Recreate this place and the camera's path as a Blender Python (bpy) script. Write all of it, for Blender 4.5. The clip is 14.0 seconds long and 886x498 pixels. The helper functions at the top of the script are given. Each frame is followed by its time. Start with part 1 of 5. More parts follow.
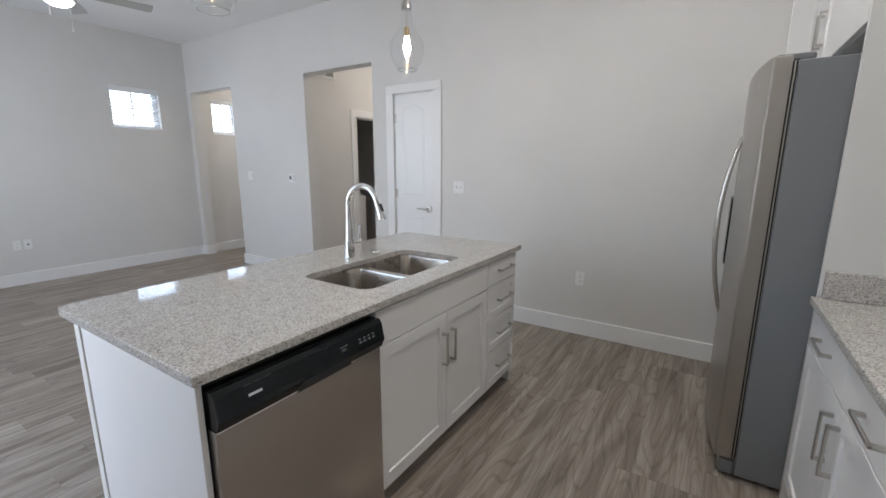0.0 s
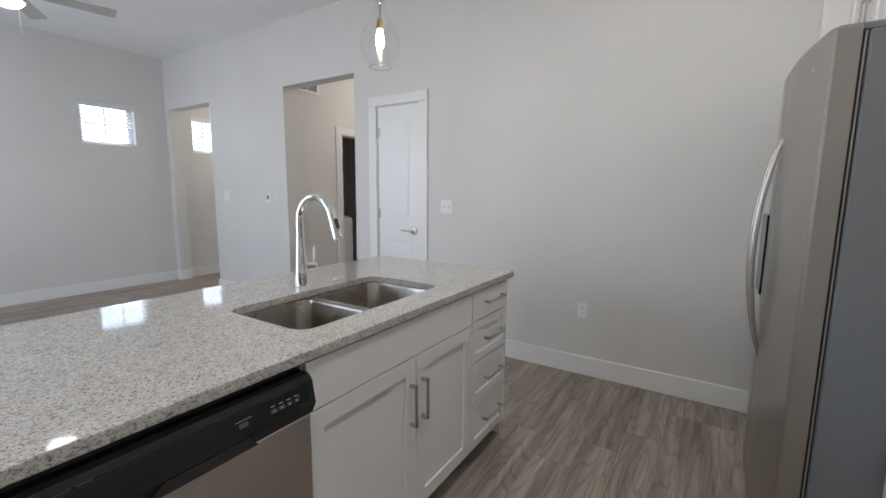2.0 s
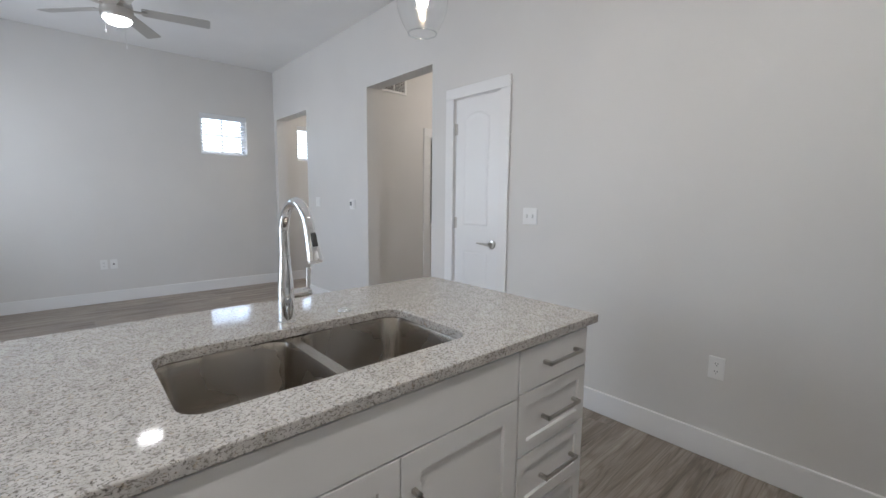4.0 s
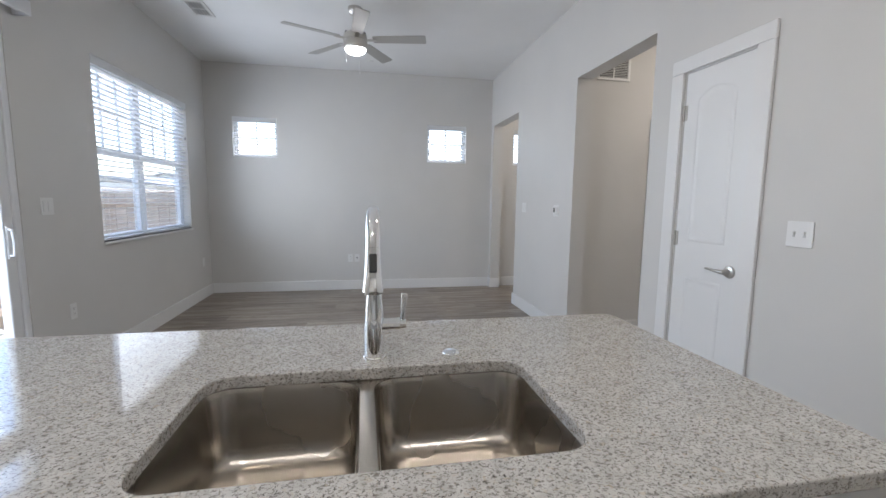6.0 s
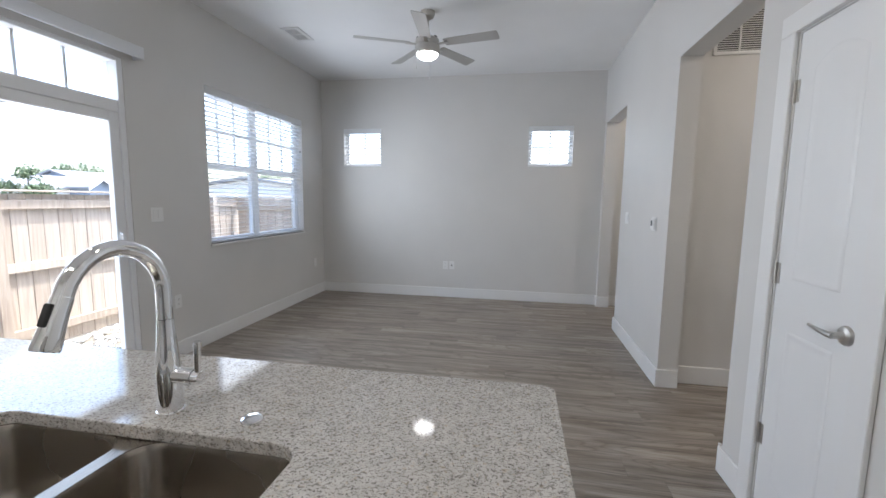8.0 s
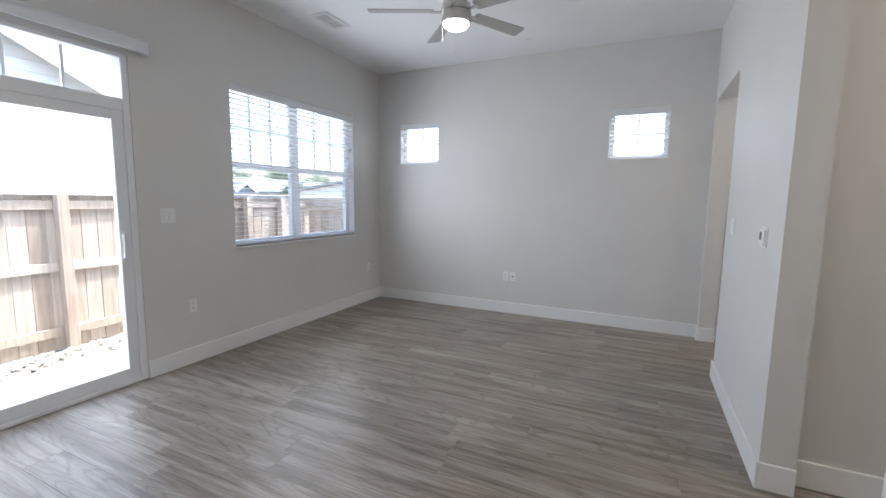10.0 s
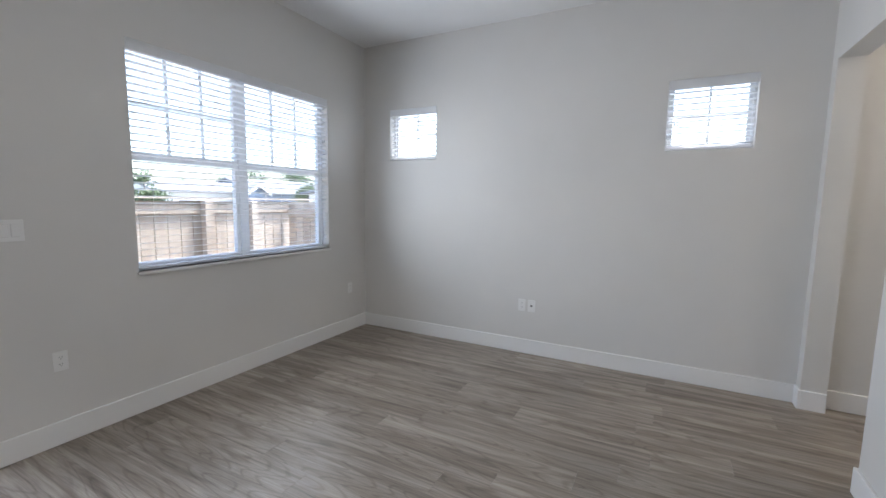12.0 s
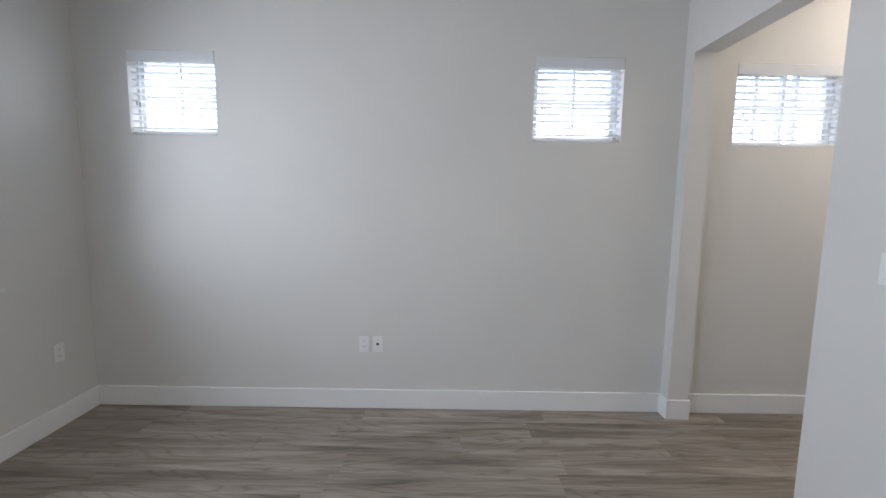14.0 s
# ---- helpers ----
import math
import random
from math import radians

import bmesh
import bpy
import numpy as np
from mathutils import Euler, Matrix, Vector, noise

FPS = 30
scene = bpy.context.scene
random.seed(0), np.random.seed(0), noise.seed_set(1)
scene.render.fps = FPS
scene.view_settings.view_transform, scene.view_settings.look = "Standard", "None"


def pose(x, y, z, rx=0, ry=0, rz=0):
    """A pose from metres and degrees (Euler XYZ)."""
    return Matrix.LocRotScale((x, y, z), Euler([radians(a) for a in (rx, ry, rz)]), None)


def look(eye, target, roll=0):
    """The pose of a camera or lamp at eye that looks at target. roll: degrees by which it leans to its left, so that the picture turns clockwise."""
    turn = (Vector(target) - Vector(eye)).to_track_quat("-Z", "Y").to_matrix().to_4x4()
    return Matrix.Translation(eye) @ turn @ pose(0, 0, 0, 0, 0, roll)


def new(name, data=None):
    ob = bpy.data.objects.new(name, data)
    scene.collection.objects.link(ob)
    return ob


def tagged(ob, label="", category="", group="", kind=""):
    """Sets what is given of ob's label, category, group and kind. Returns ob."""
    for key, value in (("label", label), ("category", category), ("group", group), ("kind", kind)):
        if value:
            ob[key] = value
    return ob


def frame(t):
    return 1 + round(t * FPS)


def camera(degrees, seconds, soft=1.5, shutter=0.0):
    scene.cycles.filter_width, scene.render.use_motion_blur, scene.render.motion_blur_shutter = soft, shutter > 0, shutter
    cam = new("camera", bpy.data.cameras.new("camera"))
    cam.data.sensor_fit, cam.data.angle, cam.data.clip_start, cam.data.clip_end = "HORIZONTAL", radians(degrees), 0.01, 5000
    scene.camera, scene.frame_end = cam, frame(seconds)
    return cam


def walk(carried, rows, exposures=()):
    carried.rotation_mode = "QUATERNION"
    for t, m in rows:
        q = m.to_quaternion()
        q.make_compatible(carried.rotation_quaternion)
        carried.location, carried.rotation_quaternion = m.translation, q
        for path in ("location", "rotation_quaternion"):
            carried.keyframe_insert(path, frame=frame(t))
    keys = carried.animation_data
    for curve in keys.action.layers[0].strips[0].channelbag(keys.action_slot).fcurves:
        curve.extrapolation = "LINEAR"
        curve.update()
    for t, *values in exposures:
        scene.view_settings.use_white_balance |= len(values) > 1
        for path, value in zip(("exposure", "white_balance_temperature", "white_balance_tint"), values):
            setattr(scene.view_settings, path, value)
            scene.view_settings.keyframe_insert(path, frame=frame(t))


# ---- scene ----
cam = camera(93.2, 14.0)
PATH = [
    (0, (0.15, 0.536, 1.39), (-0.91, 2.186, 0.995), 0.2),
    (0.5, (0.108, 0.589, 1.371), (-0.951, 2.242, 0.989), 0.2),
    (1, (0.054, 0.679, 1.348), (-1.009, 2.334, 0.986), 0.2),
    (1.5, (0.028, 0.797, 1.322), (-1.034, 2.46, 0.996), 0.5),
    (2, (0.023, 0.936, 1.312), (-1.043, 2.606, 1.039), 0.5),
    (2.6, (0.012, 1.130, 1.308), (-1.115, 2.752, 1.041), 0.5),
    (3.25, (-0.041, 1.355, 1.304), (-1.312, 2.88, 1.046), 0.5),
    (3.9, (-0.108, 1.560, 1.302), (-1.56, 2.922, 1.056), 0.6),
    (4.5, (-0.192, 1.732, 1.303), (-1.838, 2.843, 1.067), 0.6),
    (5, (-0.261, 1.838, 1.31), (-2.044, 2.711, 1.072), 0.7),
    (5.5, (-0.309, 1.943, 1.318), (-2.2, 2.55, 1.081), 0.8),
    (6, (-0.354, 2.07, 1.314), (-2.306, 2.436, 1.081), 0.7),
    (6.5, (-0.39, 2.241, 1.321), (-2.372, 2.364, 1.087), 0.7),
    (7, (-0.45, 2.427, 1.338), (-2.433, 2.328, 1.104), 0.7),
    (7.5, (-0.553, 2.637, 1.367), (-2.524, 2.39, 1.132), 0.6),
    (8, (-0.646, 2.856, 1.385), (-2.603, 2.512, 1.154), 0.8),
    (8.6, (-0.829, 3.080, 1.390), (-2.750, 2.580, 1.157), 0.8),
    (9.25, (-1.106, 3.255, 1.392), (-2.973, 2.581, 1.160), 0.8),
    (9.9, (-1.465, 3.338, 1.393), (-3.272, 2.511, 1.160), 0.8),
    (10.5, (-1.835, 3.325, 1.395), (-3.603, 2.42, 1.162), 0.9),
    (11, (-2.165, 3.259, 1.402), (-3.915, 2.319, 1.168), 0.8),
    (11.5, (-2.458, 3.146, 1.423), (-4.205, 2.202, 1.184), 0.8),
    (12, (-2.7, 2.999, 1.423), (-4.461, 2.078, 1.2), 0.9),
    (12.5, (-2.947, 2.794, 1.419), (-4.771, 2.005, 1.196), 1.0),
    (13, (-3.173, 2.631, 1.44), (-5.07, 2.04, 1.209), 0.8),
    (13.5, (-3.431, 2.506, 1.457), (-5.393, 2.198, 1.221), 0.8),
    (14, (-3.697, 2.387, 1.443), (-5.685, 2.394, 1.222), 0.9),
]
EXPOSURES = [(0.0, 3.24, 6130, 12), (5.0, 3.20, 6130, 12), (8.0, 3.21, 6130, 12), (10.5, 3.28, 6150, 12), (14.0, 3.27, 6170, 12)]
walk(cam, [(t, look(eye, target, roll)) for t, eye, target, roll in PATH], EXPOSURES)

# light levels
SKY, SUN = 0.115, 0.95
FAN_LAMP, BULB, DOWN, HALL_LAMP = 2.0, 12.0, 34.0, 8.5
SLIDER_W, WINDOW_W, SMALL_W = 3.1, 2.4, 0.085

# ---------- daylight ----------
SUN_DIR = Vector((-0.36, 0.25, 1.0)).normalized()
world = bpy.data.worlds.new("world")
scene.world = world
world.use_nodes = True
wn = world.node_tree
sky = wn.nodes.new("ShaderNodeTexSky")
sky.sky_type = "NISHITA"
sky.sun_disc = False
sky.sun_elevation = math.asin(SUN_DIR.z)
sky.sun_rotation = math.atan2(SUN_DIR.x, SUN_DIR.y)
sky.air_density, sky.dust_density, sky.ozone_density = 1.0, 3.0, 1.0
wn.links.new(sky.outputs[0], wn.nodes["Background"].inputs[0])
wn.nodes["Background"].inputs[1].default_value = SKY
sun = new("sun", bpy.data.lights.new("sun", "SUN"))
sun.data.energy, sun.data.angle, sun.data.color = SUN, radians(0.6), (1.0, 0.95, 0.88)
sun.matrix_basis = look(SUN_DIR * 20, (0, 0, 0))


def opening_light(name, place, turn, width, height, watts, spread=180):
    """Daylight that the sky sends in through an opening."""
    ob = new(name, bpy.data.lights.new(name, "AREA"))
    ob.data.shape, ob.data.size, ob.data.size_y, ob.data.energy, ob.data.color = "RECTANGLE", width, height, watts, (0.90, 0.955, 1.0)
    ob.data.spread = radians(spread)
    ob.matrix_basis = Matrix.Translation(place) @ pose(0, 0, 0, 90, 0, turn)


opening_light("patio_door_daylight", (-2.445, -0.17, 1.18), 0, 1.7, 2.2, SLIDER_W)
opening_light("window_daylight", (-5.05, 0.022, 1.66), 0, 1.7, 1.38, WINDOW_W, 150)
opening_light("window_daylight", (-5.05, -0.074, 1.66), 0, 1.7, 1.38, WINDOW_W * 0.34)
for y, z, w in ((0.625, 2.12, 0.54), (3.26, 2.12, 0.54), (4.64, 2.10, 0.68)):
    opening_light("small_window_daylight", (-6.584, y, z), 270, w, 0.48, SMALL_W)


# ---------- building helpers ----------
OFF = {}


def thing(name, loc=(0, 0, 0), label="", category="", group="", kind=""):
    """An Empty at the base of a thing; its parts are given in world places."""
    ob = new(name)
    ob.location = loc
    OFF[ob] = Vector(loc)
    return tagged(ob, label, category, group, kind)


def finish(name, bm, mat, smooth=None):
    me = bpy.data.meshes.new(name)
    bmesh.ops.recalc_face_normals(bm, faces=bm.faces)
    bm.to_mesh(me)
    bm.free()
    me.materials.append(mat)
    if smooth is not None:
        me.shade_smooth()
        if smooth < 180:
            me.set_sharp_from_angle(angle=radians(smooth))
    return me


def part(name, bm, mat, parent, label="", smooth=None):
    off = OFF[parent]
    bmesh.ops.translate(bm, verts=bm.verts, vec=-off)
    ob = new(name, finish(name, bm, mat, smooth))
    ob.parent = parent
    OFF[ob] = off
    return tagged(ob, label)


def solid(name, bm, mat, label="", category="", group="", kind="", smooth=None):
    """A top-level thing or piece of the setting that is one mesh."""
    ob = new(name, finish(name, bm, mat, smooth))
    OFF[ob] = Vector((0, 0, 0))
    return tagged(ob, label, category, group, kind)


def box(x0, x1, y0, y1, z0, z1, bevel=0.0, seg=1, bm=None):
    b = bmesh.new()
    bmesh.ops.create_cube(b, size=1)
    bmesh.ops.transform(b, matrix=Matrix.LocRotScale(((x0 + x1) / 2, (y0 + y1) / 2, (z0 + z1) / 2), None, (abs(x1 - x0), abs(y1 - y0), abs(z1 - z0))), verts=b.verts)
    if bevel:
        bmesh.ops.bevel(b, geom=b.edges[:], offset=bevel, segments=seg, affect="EDGES", profile=0.5)
    return join(bm, b)


def join(bm, b):
    if bm is None:
        return b
    me = bpy.data.meshes.new("tmp")
    b.to_mesh(me)
    b.free()
    bm.from_mesh(me)
    bpy.data.meshes.remove(me)
    return bm


def prism(outline, z0, z1, bevel=0.0, seg=2, bm=None, m=None):
    """An outline in x and y drawn up from z0 to z1."""
    b = bmesh.new()
    vs = [b.verts.new((x, y, z0)) for x, y in outline]
    f = b.faces.new(vs)
    up = bmesh.ops.extrude_face_region(b, geom=[f])["geom"]
    bmesh.ops.translate(b, verts=[v for v in up if isinstance(v, bmesh.types.BMVert)], vec=(0, 0, z1 - z0))
    if bevel:
        flat = [e for e in b.edges if abs(e.verts[0].co.z - e.verts[1].co.z) < 1e-6]
        bmesh.ops.bevel(b, geom=flat, offset=bevel, segments=seg, affect="EDGES", profile=0.5)
    if m is not None:
        bmesh.ops.transform(b, matrix=m, verts=b.verts)
    return join(bm, b)


def rounded(x0, x1, y0, y1, r, n=6, corners=(1, 1, 1, 1)):
    """A rectangle's outline with round corners: from the low x, low y corner, counter-clockwise."""
    pts = []
    for k, (cx, cy, a) in enumerate(((x0, y0, 180), (x1, y0, 270), (x1, y1, 0), (x0, y1, 90))):
        rr = r * corners[k]
        if rr < 1e-5:
            pts.append((cx, cy))
            continue
        ox, oy = cx + (rr if cx == x0 else -rr), cy + (rr if cy == y0 else -rr)
        for i in range(n + 1):
            t = radians(a + 90 * i / n)
            pts.append((ox + rr * math.cos(t), oy + rr * math.sin(t)))
    return pts


def spun(profile, n=32, m=None, bm=None):
    """A profile of (radius, height) turned round the z axis."""
    b = bmesh.new()
    rings = []
    for r, z in profile:
        if r < 1e-6:
            rings.append([b.verts.new((0, 0, z))])
        else:
            rings.append([b.verts.new((r * math.cos(2 * math.pi * i / n), r * math.sin(2 * math.pi * i / n), z)) for i in range(n)])
    for lo, hi in zip(rings, rings[1:]):
        for i in range(n):
            j = (i + 1) % n
            if len(lo) == 1 and len(hi) == 1:
                continue
            if len(lo) == 1:
                b.faces.new((lo[0], hi[i], hi[j]))
            elif len(hi) == 1:
                b.faces.new((lo[i], lo[j], hi[0]))
            else:
                b.faces.new((lo[i], lo[j], hi[j], hi[i]))
    if m is not None:
        bmesh.ops.transform(b, matrix=m, verts=b.verts)
    return join(bm, b)


def rod(a, c, r, n=12, r2=None, bm=None):
    a, c = Vector(a), Vector(c)
    d = c - a
    m = Matrix.Translation(a) @ d.to_track_quat("Z", "Y").to_matrix().to_4x4()
    r2 = r if r2 is None else r2
    return spun([(0, 0), (r, 0), (r2, d.length), (0, d.length)], n, m, bm)


def tube(points, radii, n=14, bm=None, cap=True):
    """A round tube along points, with a radius at each."""
    b = bmesh.new()
    pts = [Vector(p) for p in points]
    rings, side = [], None
    for i, p in enumerate(pts):
        d = (pts[min(i + 1, len(pts) - 1)] - pts[max(i - 1, 0)]).normalized()
        if side is None:
            side = d.orthogonal().normalized()
        side = (side - d * side.dot(d)).normalized()
        other = d.cross(side)
        r = radii[i] if hasattr(radii, "__len__") else radii
        rings.append([b.verts.new(p + r * (math.cos(2 * math.pi * k / n) * side + math.sin(2 * math.pi * k / n) * other)) for k in range(n)])
    for lo, hi in zip(rings, rings[1:]):
        for i in range(n):
            b.faces.new((lo[i], lo[(i + 1) % n], hi[(i + 1) % n], hi[i]))
    if cap:
        b.faces.new(rings[0][::-1])
        b.faces.new(rings[-1])
    return join(bm, b)


def frame_ring(axis, a0, a1, z0, z1, d0, d1, wl, wr, wb, wt, bevel=0.002):
    """A rectangular frame in a wall plane: axis 'x' runs along x (depth in y), 'y' along y (depth in x)."""
    bm = None
    for p0, p1, q0, q1 in ((a0, a0 + wl, z0, z1), (a1 - wr, a1, z0, z1), (a0 + wl, a1 - wr, z0, z0 + wb), (a0 + wl, a1 - wr, z1 - wt, z1)):
        if p1 - p0 < 1e-4 or q1 - q0 < 1e-4:
            continue
        bm = box(p0, p1, d0, d1, q0, q1, bevel, 1, bm) if axis == "x" else box(d0, d1, p0, p1, q0, q1, bevel, 1, bm)
    return bm


# ---------- materials ----------
def material(name, colour, rough=0.5, metal=0.0):
    m = bpy.data.materials.new(name)
    m.use_nodes = True
    b = m.node_tree.nodes["Principled BSDF"]
    b.inputs["Base Color"].default_value = (*colour, 1)
    b.inputs["Roughness"].default_value = rough
    b.inputs["Metallic"].default_value = metal
    return m, m.node_tree, b


def node(nt, kind, **inputs):
    n = nt.nodes.new(kind)
    for k, v in inputs.items():
        n.inputs[k.replace("_", " ")].default_value = v
    return n


def ramp(nt, source, stops):
    r = nt.nodes.new("ShaderNodeValToRGB")
    while len(r.color_ramp.elements) < len(stops):
        r.color_ramp.elements.new(0.5)
    for e, (p, c) in zip(r.color_ramp.elements, stops):
        e.position, e.color = p, (*c, 1)
    nt.links.new(source, r.inputs[0])
    return r


def coords(nt, scale=(1, 1, 1), world_space=True):
    src = nt.nodes.new("ShaderNodeNewGeometry").outputs["Position"] if world_space else nt.nodes.new("ShaderNodeTexCoord").outputs["Object"]
    mp = nt.nodes.new("ShaderNodeMapping")
    mp.inputs["Scale"].default_value = scale
    nt.links.new(src, mp.inputs[0])
    return mp.outputs[0]


def bump(nt, bsdf, height, strength, distance):
    b = node(nt, "ShaderNodeBump", Strength=strength, Distance=distance)
    nt.links.new(height, b.inputs["Height"])
    nt.links.new(b.outputs[0], bsdf.inputs["Normal"])


def mix(nt, fac, a, b, mode="MIX"):
    m = nt.nodes.new("ShaderNodeMix")
    m.data_type, m.blend_type = "RGBA", mode
    for i, v in ((0, fac), (6, a), (7, b)):
        if isinstance(v, (int, float)):
            m.inputs[i].default_value = v
        elif isinstance(v, tuple):
            m.inputs[i].default_value = (*v, 1)
        else:
            nt.links.new(v, m.inputs[i])
    return m.outputs[2]


def painted(name, colour, rough, grain=220.0, depth=0.0006, drift=0.03):
    """Rolled paint: a fine orange-peel relief and a faint drift of tone."""
    m, nt, b = material(name, colour, rough)
    c = coords(nt)
    big = node(nt, "ShaderNodeTexNoise", Scale=1.3, Detail=4.0)
    fine = node(nt, "ShaderNodeTexNoise", Scale=grain, Detail=2.0)
    nt.links.new(c, big.inputs["Vector"])
    nt.links.new(c, fine.inputs["Vector"])
    lo, hi = tuple(v * (1 - drift) for v in colour), tuple(min(1, v * (1 + drift)) for v in colour)
    r = ramp(nt, big.outputs[0], ((0.3, lo), (0.7, hi)))
    nt.links.new(r.outputs[0], b.inputs["Base Color"])
    bump(nt, b, fine.outputs[0], 0.25, depth)
    return m


WALL = painted("wall_paint", (0.655, 0.645, 0.625), 0.55)
CEIL = painted("ceiling_paint", (0.83, 0.83, 0.825), 0.8, 160, 0.001)
TRIM = painted("trim_paint", (0.78, 0.78, 0.775), 0.35, 90, 0.0002, 0.015)
DOORM = painted("door_paint", (0.78, 0.785, 0.785), 0.3, 70, 0.0003, 0.015)
CAB = painted("cabinet_paint", (0.76, 0.755, 0.74), 0.32, 60, 0.0002, 0.015)
PLASTIC, _, _ = material("white_plastic", (0.78, 0.78, 0.77), 0.35)
VINYL = painted("white_vinyl", (0.78, 0.79, 0.80), 0.35, 60, 0.0001, 0.01)
SLOT, _, _ = material("dark_slot", (0.03, 0.03, 0.03), 0.6)
SCREEN, _, _ = material("grey_screen", (0.12, 0.13, 0.13), 0.25)
BLACK, _, black_b = material("black_gloss_plastic", (0.008, 0.010, 0.011), 0.16)
black_b.inputs["Specular IOR Level"].default_value = 0.3
CONSOLE, _, console_b = material("charcoal_gloss_plastic", (0.008, 0.011, 0.012), 0.2)
console_b.inputs["Specular IOR Level"].default_value = 0.3
GREYKEY, _, _ = material("dark_grey_key", (0.07, 0.075, 0.08), 0.5)
BLACKM, _, _ = material("black_matt_plastic", (0.02, 0.02, 0.02), 0.5)
GREYMARK, _, _ = material("grey_print", (0.35, 0.35, 0.35), 0.5)
PALEMARK, _, _ = material("pale_grey_plastic", (0.58, 0.58, 0.57), 0.4)
WHITEMARK, _, _ = material("light_print", (0.55, 0.55, 0.55), 0.5)
CHROME, _, _ = material("chrome", (0.86, 0.87, 0.88), 0.06, 1.0)
BRASS, _, _ = material("aged_brass", (0.55, 0.42, 0.24), 0.35, 1.0)
NICKEL, _, _ = material("satin_nickel", (0.55, 0.53, 0.50), 0.3, 1.0)
STRING, _, _ = material("white_cord", (0.75, 0.75, 0.73), 0.7)


def brushed(name, colour, rough, along, metal=1.0):
    """Brushed steel: fine scratches that run along one axis."""
    m, nt, b = material(name, colour, rough, metal)
    s = [900.0, 900.0, 900.0]
    s["xyz".index(along)] = 6.0
    n1 = node(nt, "ShaderNodeTexNoise", Scale=1.0, Detail=2.0)
    nt.links.new(coords(nt, s), n1.inputs["Vector"])
    n2 = node(nt, "ShaderNodeTexNoise", Scale=3.0, Detail=3.0)
    nt.links.new(coords(nt), n2.inputs["Vector"])
    rr = nt.nodes.new("ShaderNodeMapRange")
    rr.inputs["To Min"].default_value, rr.inputs["To Max"].default_value = rough * 0.85, rough * 1.2
    nt.links.new(n2.outputs[0], rr.inputs["Value"])
    nt.links.new(rr.outputs[0], b.inputs["Roughness"])
    bump(nt, b, n1.outputs[0], 0.06, 0.0003)
    return m


STEEL = brushed("stainless_steel", (0.60, 0.57, 0.535), 0.24, "z")
STEELH = brushed("stainless_steel_sink", (0.43, 0.395, 0.35), 0.26, "y")
STEELF = brushed("fridge_stainless_steel", (0.44, 0.42, 0.395), 0.3, "z")
FRIDGE_SIDE = painted("grey_enamel", (0.188, 0.196, 0.208), 0.3, 400, 0.0003, 0.02)


def granite():
    """Polished granite: pale ground, elongated grey flecks, fewer dark and tan ones."""
    m, nt, b = material("speckled_granite", (0.6, 0.58, 0.55), 0.06)
    b.inputs["Specular IOR Level"].default_value = 0.4
    c = coords(nt)

    def flecks(scale, stretch, detail, offset):
        mp = nt.nodes.new("ShaderNodeMapping")
        mp.inputs["Scale"].default_value = stretch
        mp.inputs["Location"].default_value = offset
        mp.inputs["Rotation"].default_value = (0, 0, radians(38))
        nt.links.new(c, mp.inputs[0])
        n = node(nt, "ShaderNodeTexNoise", Scale=scale, Detail=detail, Roughness=0.6, Distortion=0.6)
        nt.links.new(mp.outputs[0], n.inputs["Vector"])
        return n.outputs[0]

    ground = ramp(nt, flecks(34.0, (1, 1, 1), 3.0, (0, 0, 0)), ((0.32, (0.47, 0.45, 0.42)), (0.52, (0.55, 0.53, 0.50)), (0.72, (0.61, 0.592, 0.565))))
    grey = ramp(nt, flecks(190.0, (1, 0.62, 1), 2.5, (3, 7, 1)), ((0.36, (0.46, 0.445, 0.43)), (0.42, (0.68, 0.665, 0.65)), (0.48, (1, 1, 1))))
    dark = ramp(nt, flecks(270.0, (0.7, 1, 1), 2.0, (11, 2, 5)), ((0.33, (0.26, 0.25, 0.245)), (0.37, (0.60, 0.585, 0.57)), (0.41, (1, 1, 1))))
    tan = ramp(nt, flecks(90.0, (1, 1, 1), 2.0, (5, 13, 9)), ((0.60, (1, 1, 1)), (0.68, (0.93, 0.86, 0.77))))
    col = mix(nt, 1.0, ground.outputs[0], grey.outputs[0], "MULTIPLY")
    col = mix(nt, 1.0, col, dark.outputs[0], "MULTIPLY")
    nt.links.new(mix(nt, 1.0, col, tan.outputs[0], "MULTIPLY"), b.inputs["Base Color"])
    return m


GRANITE = granite()


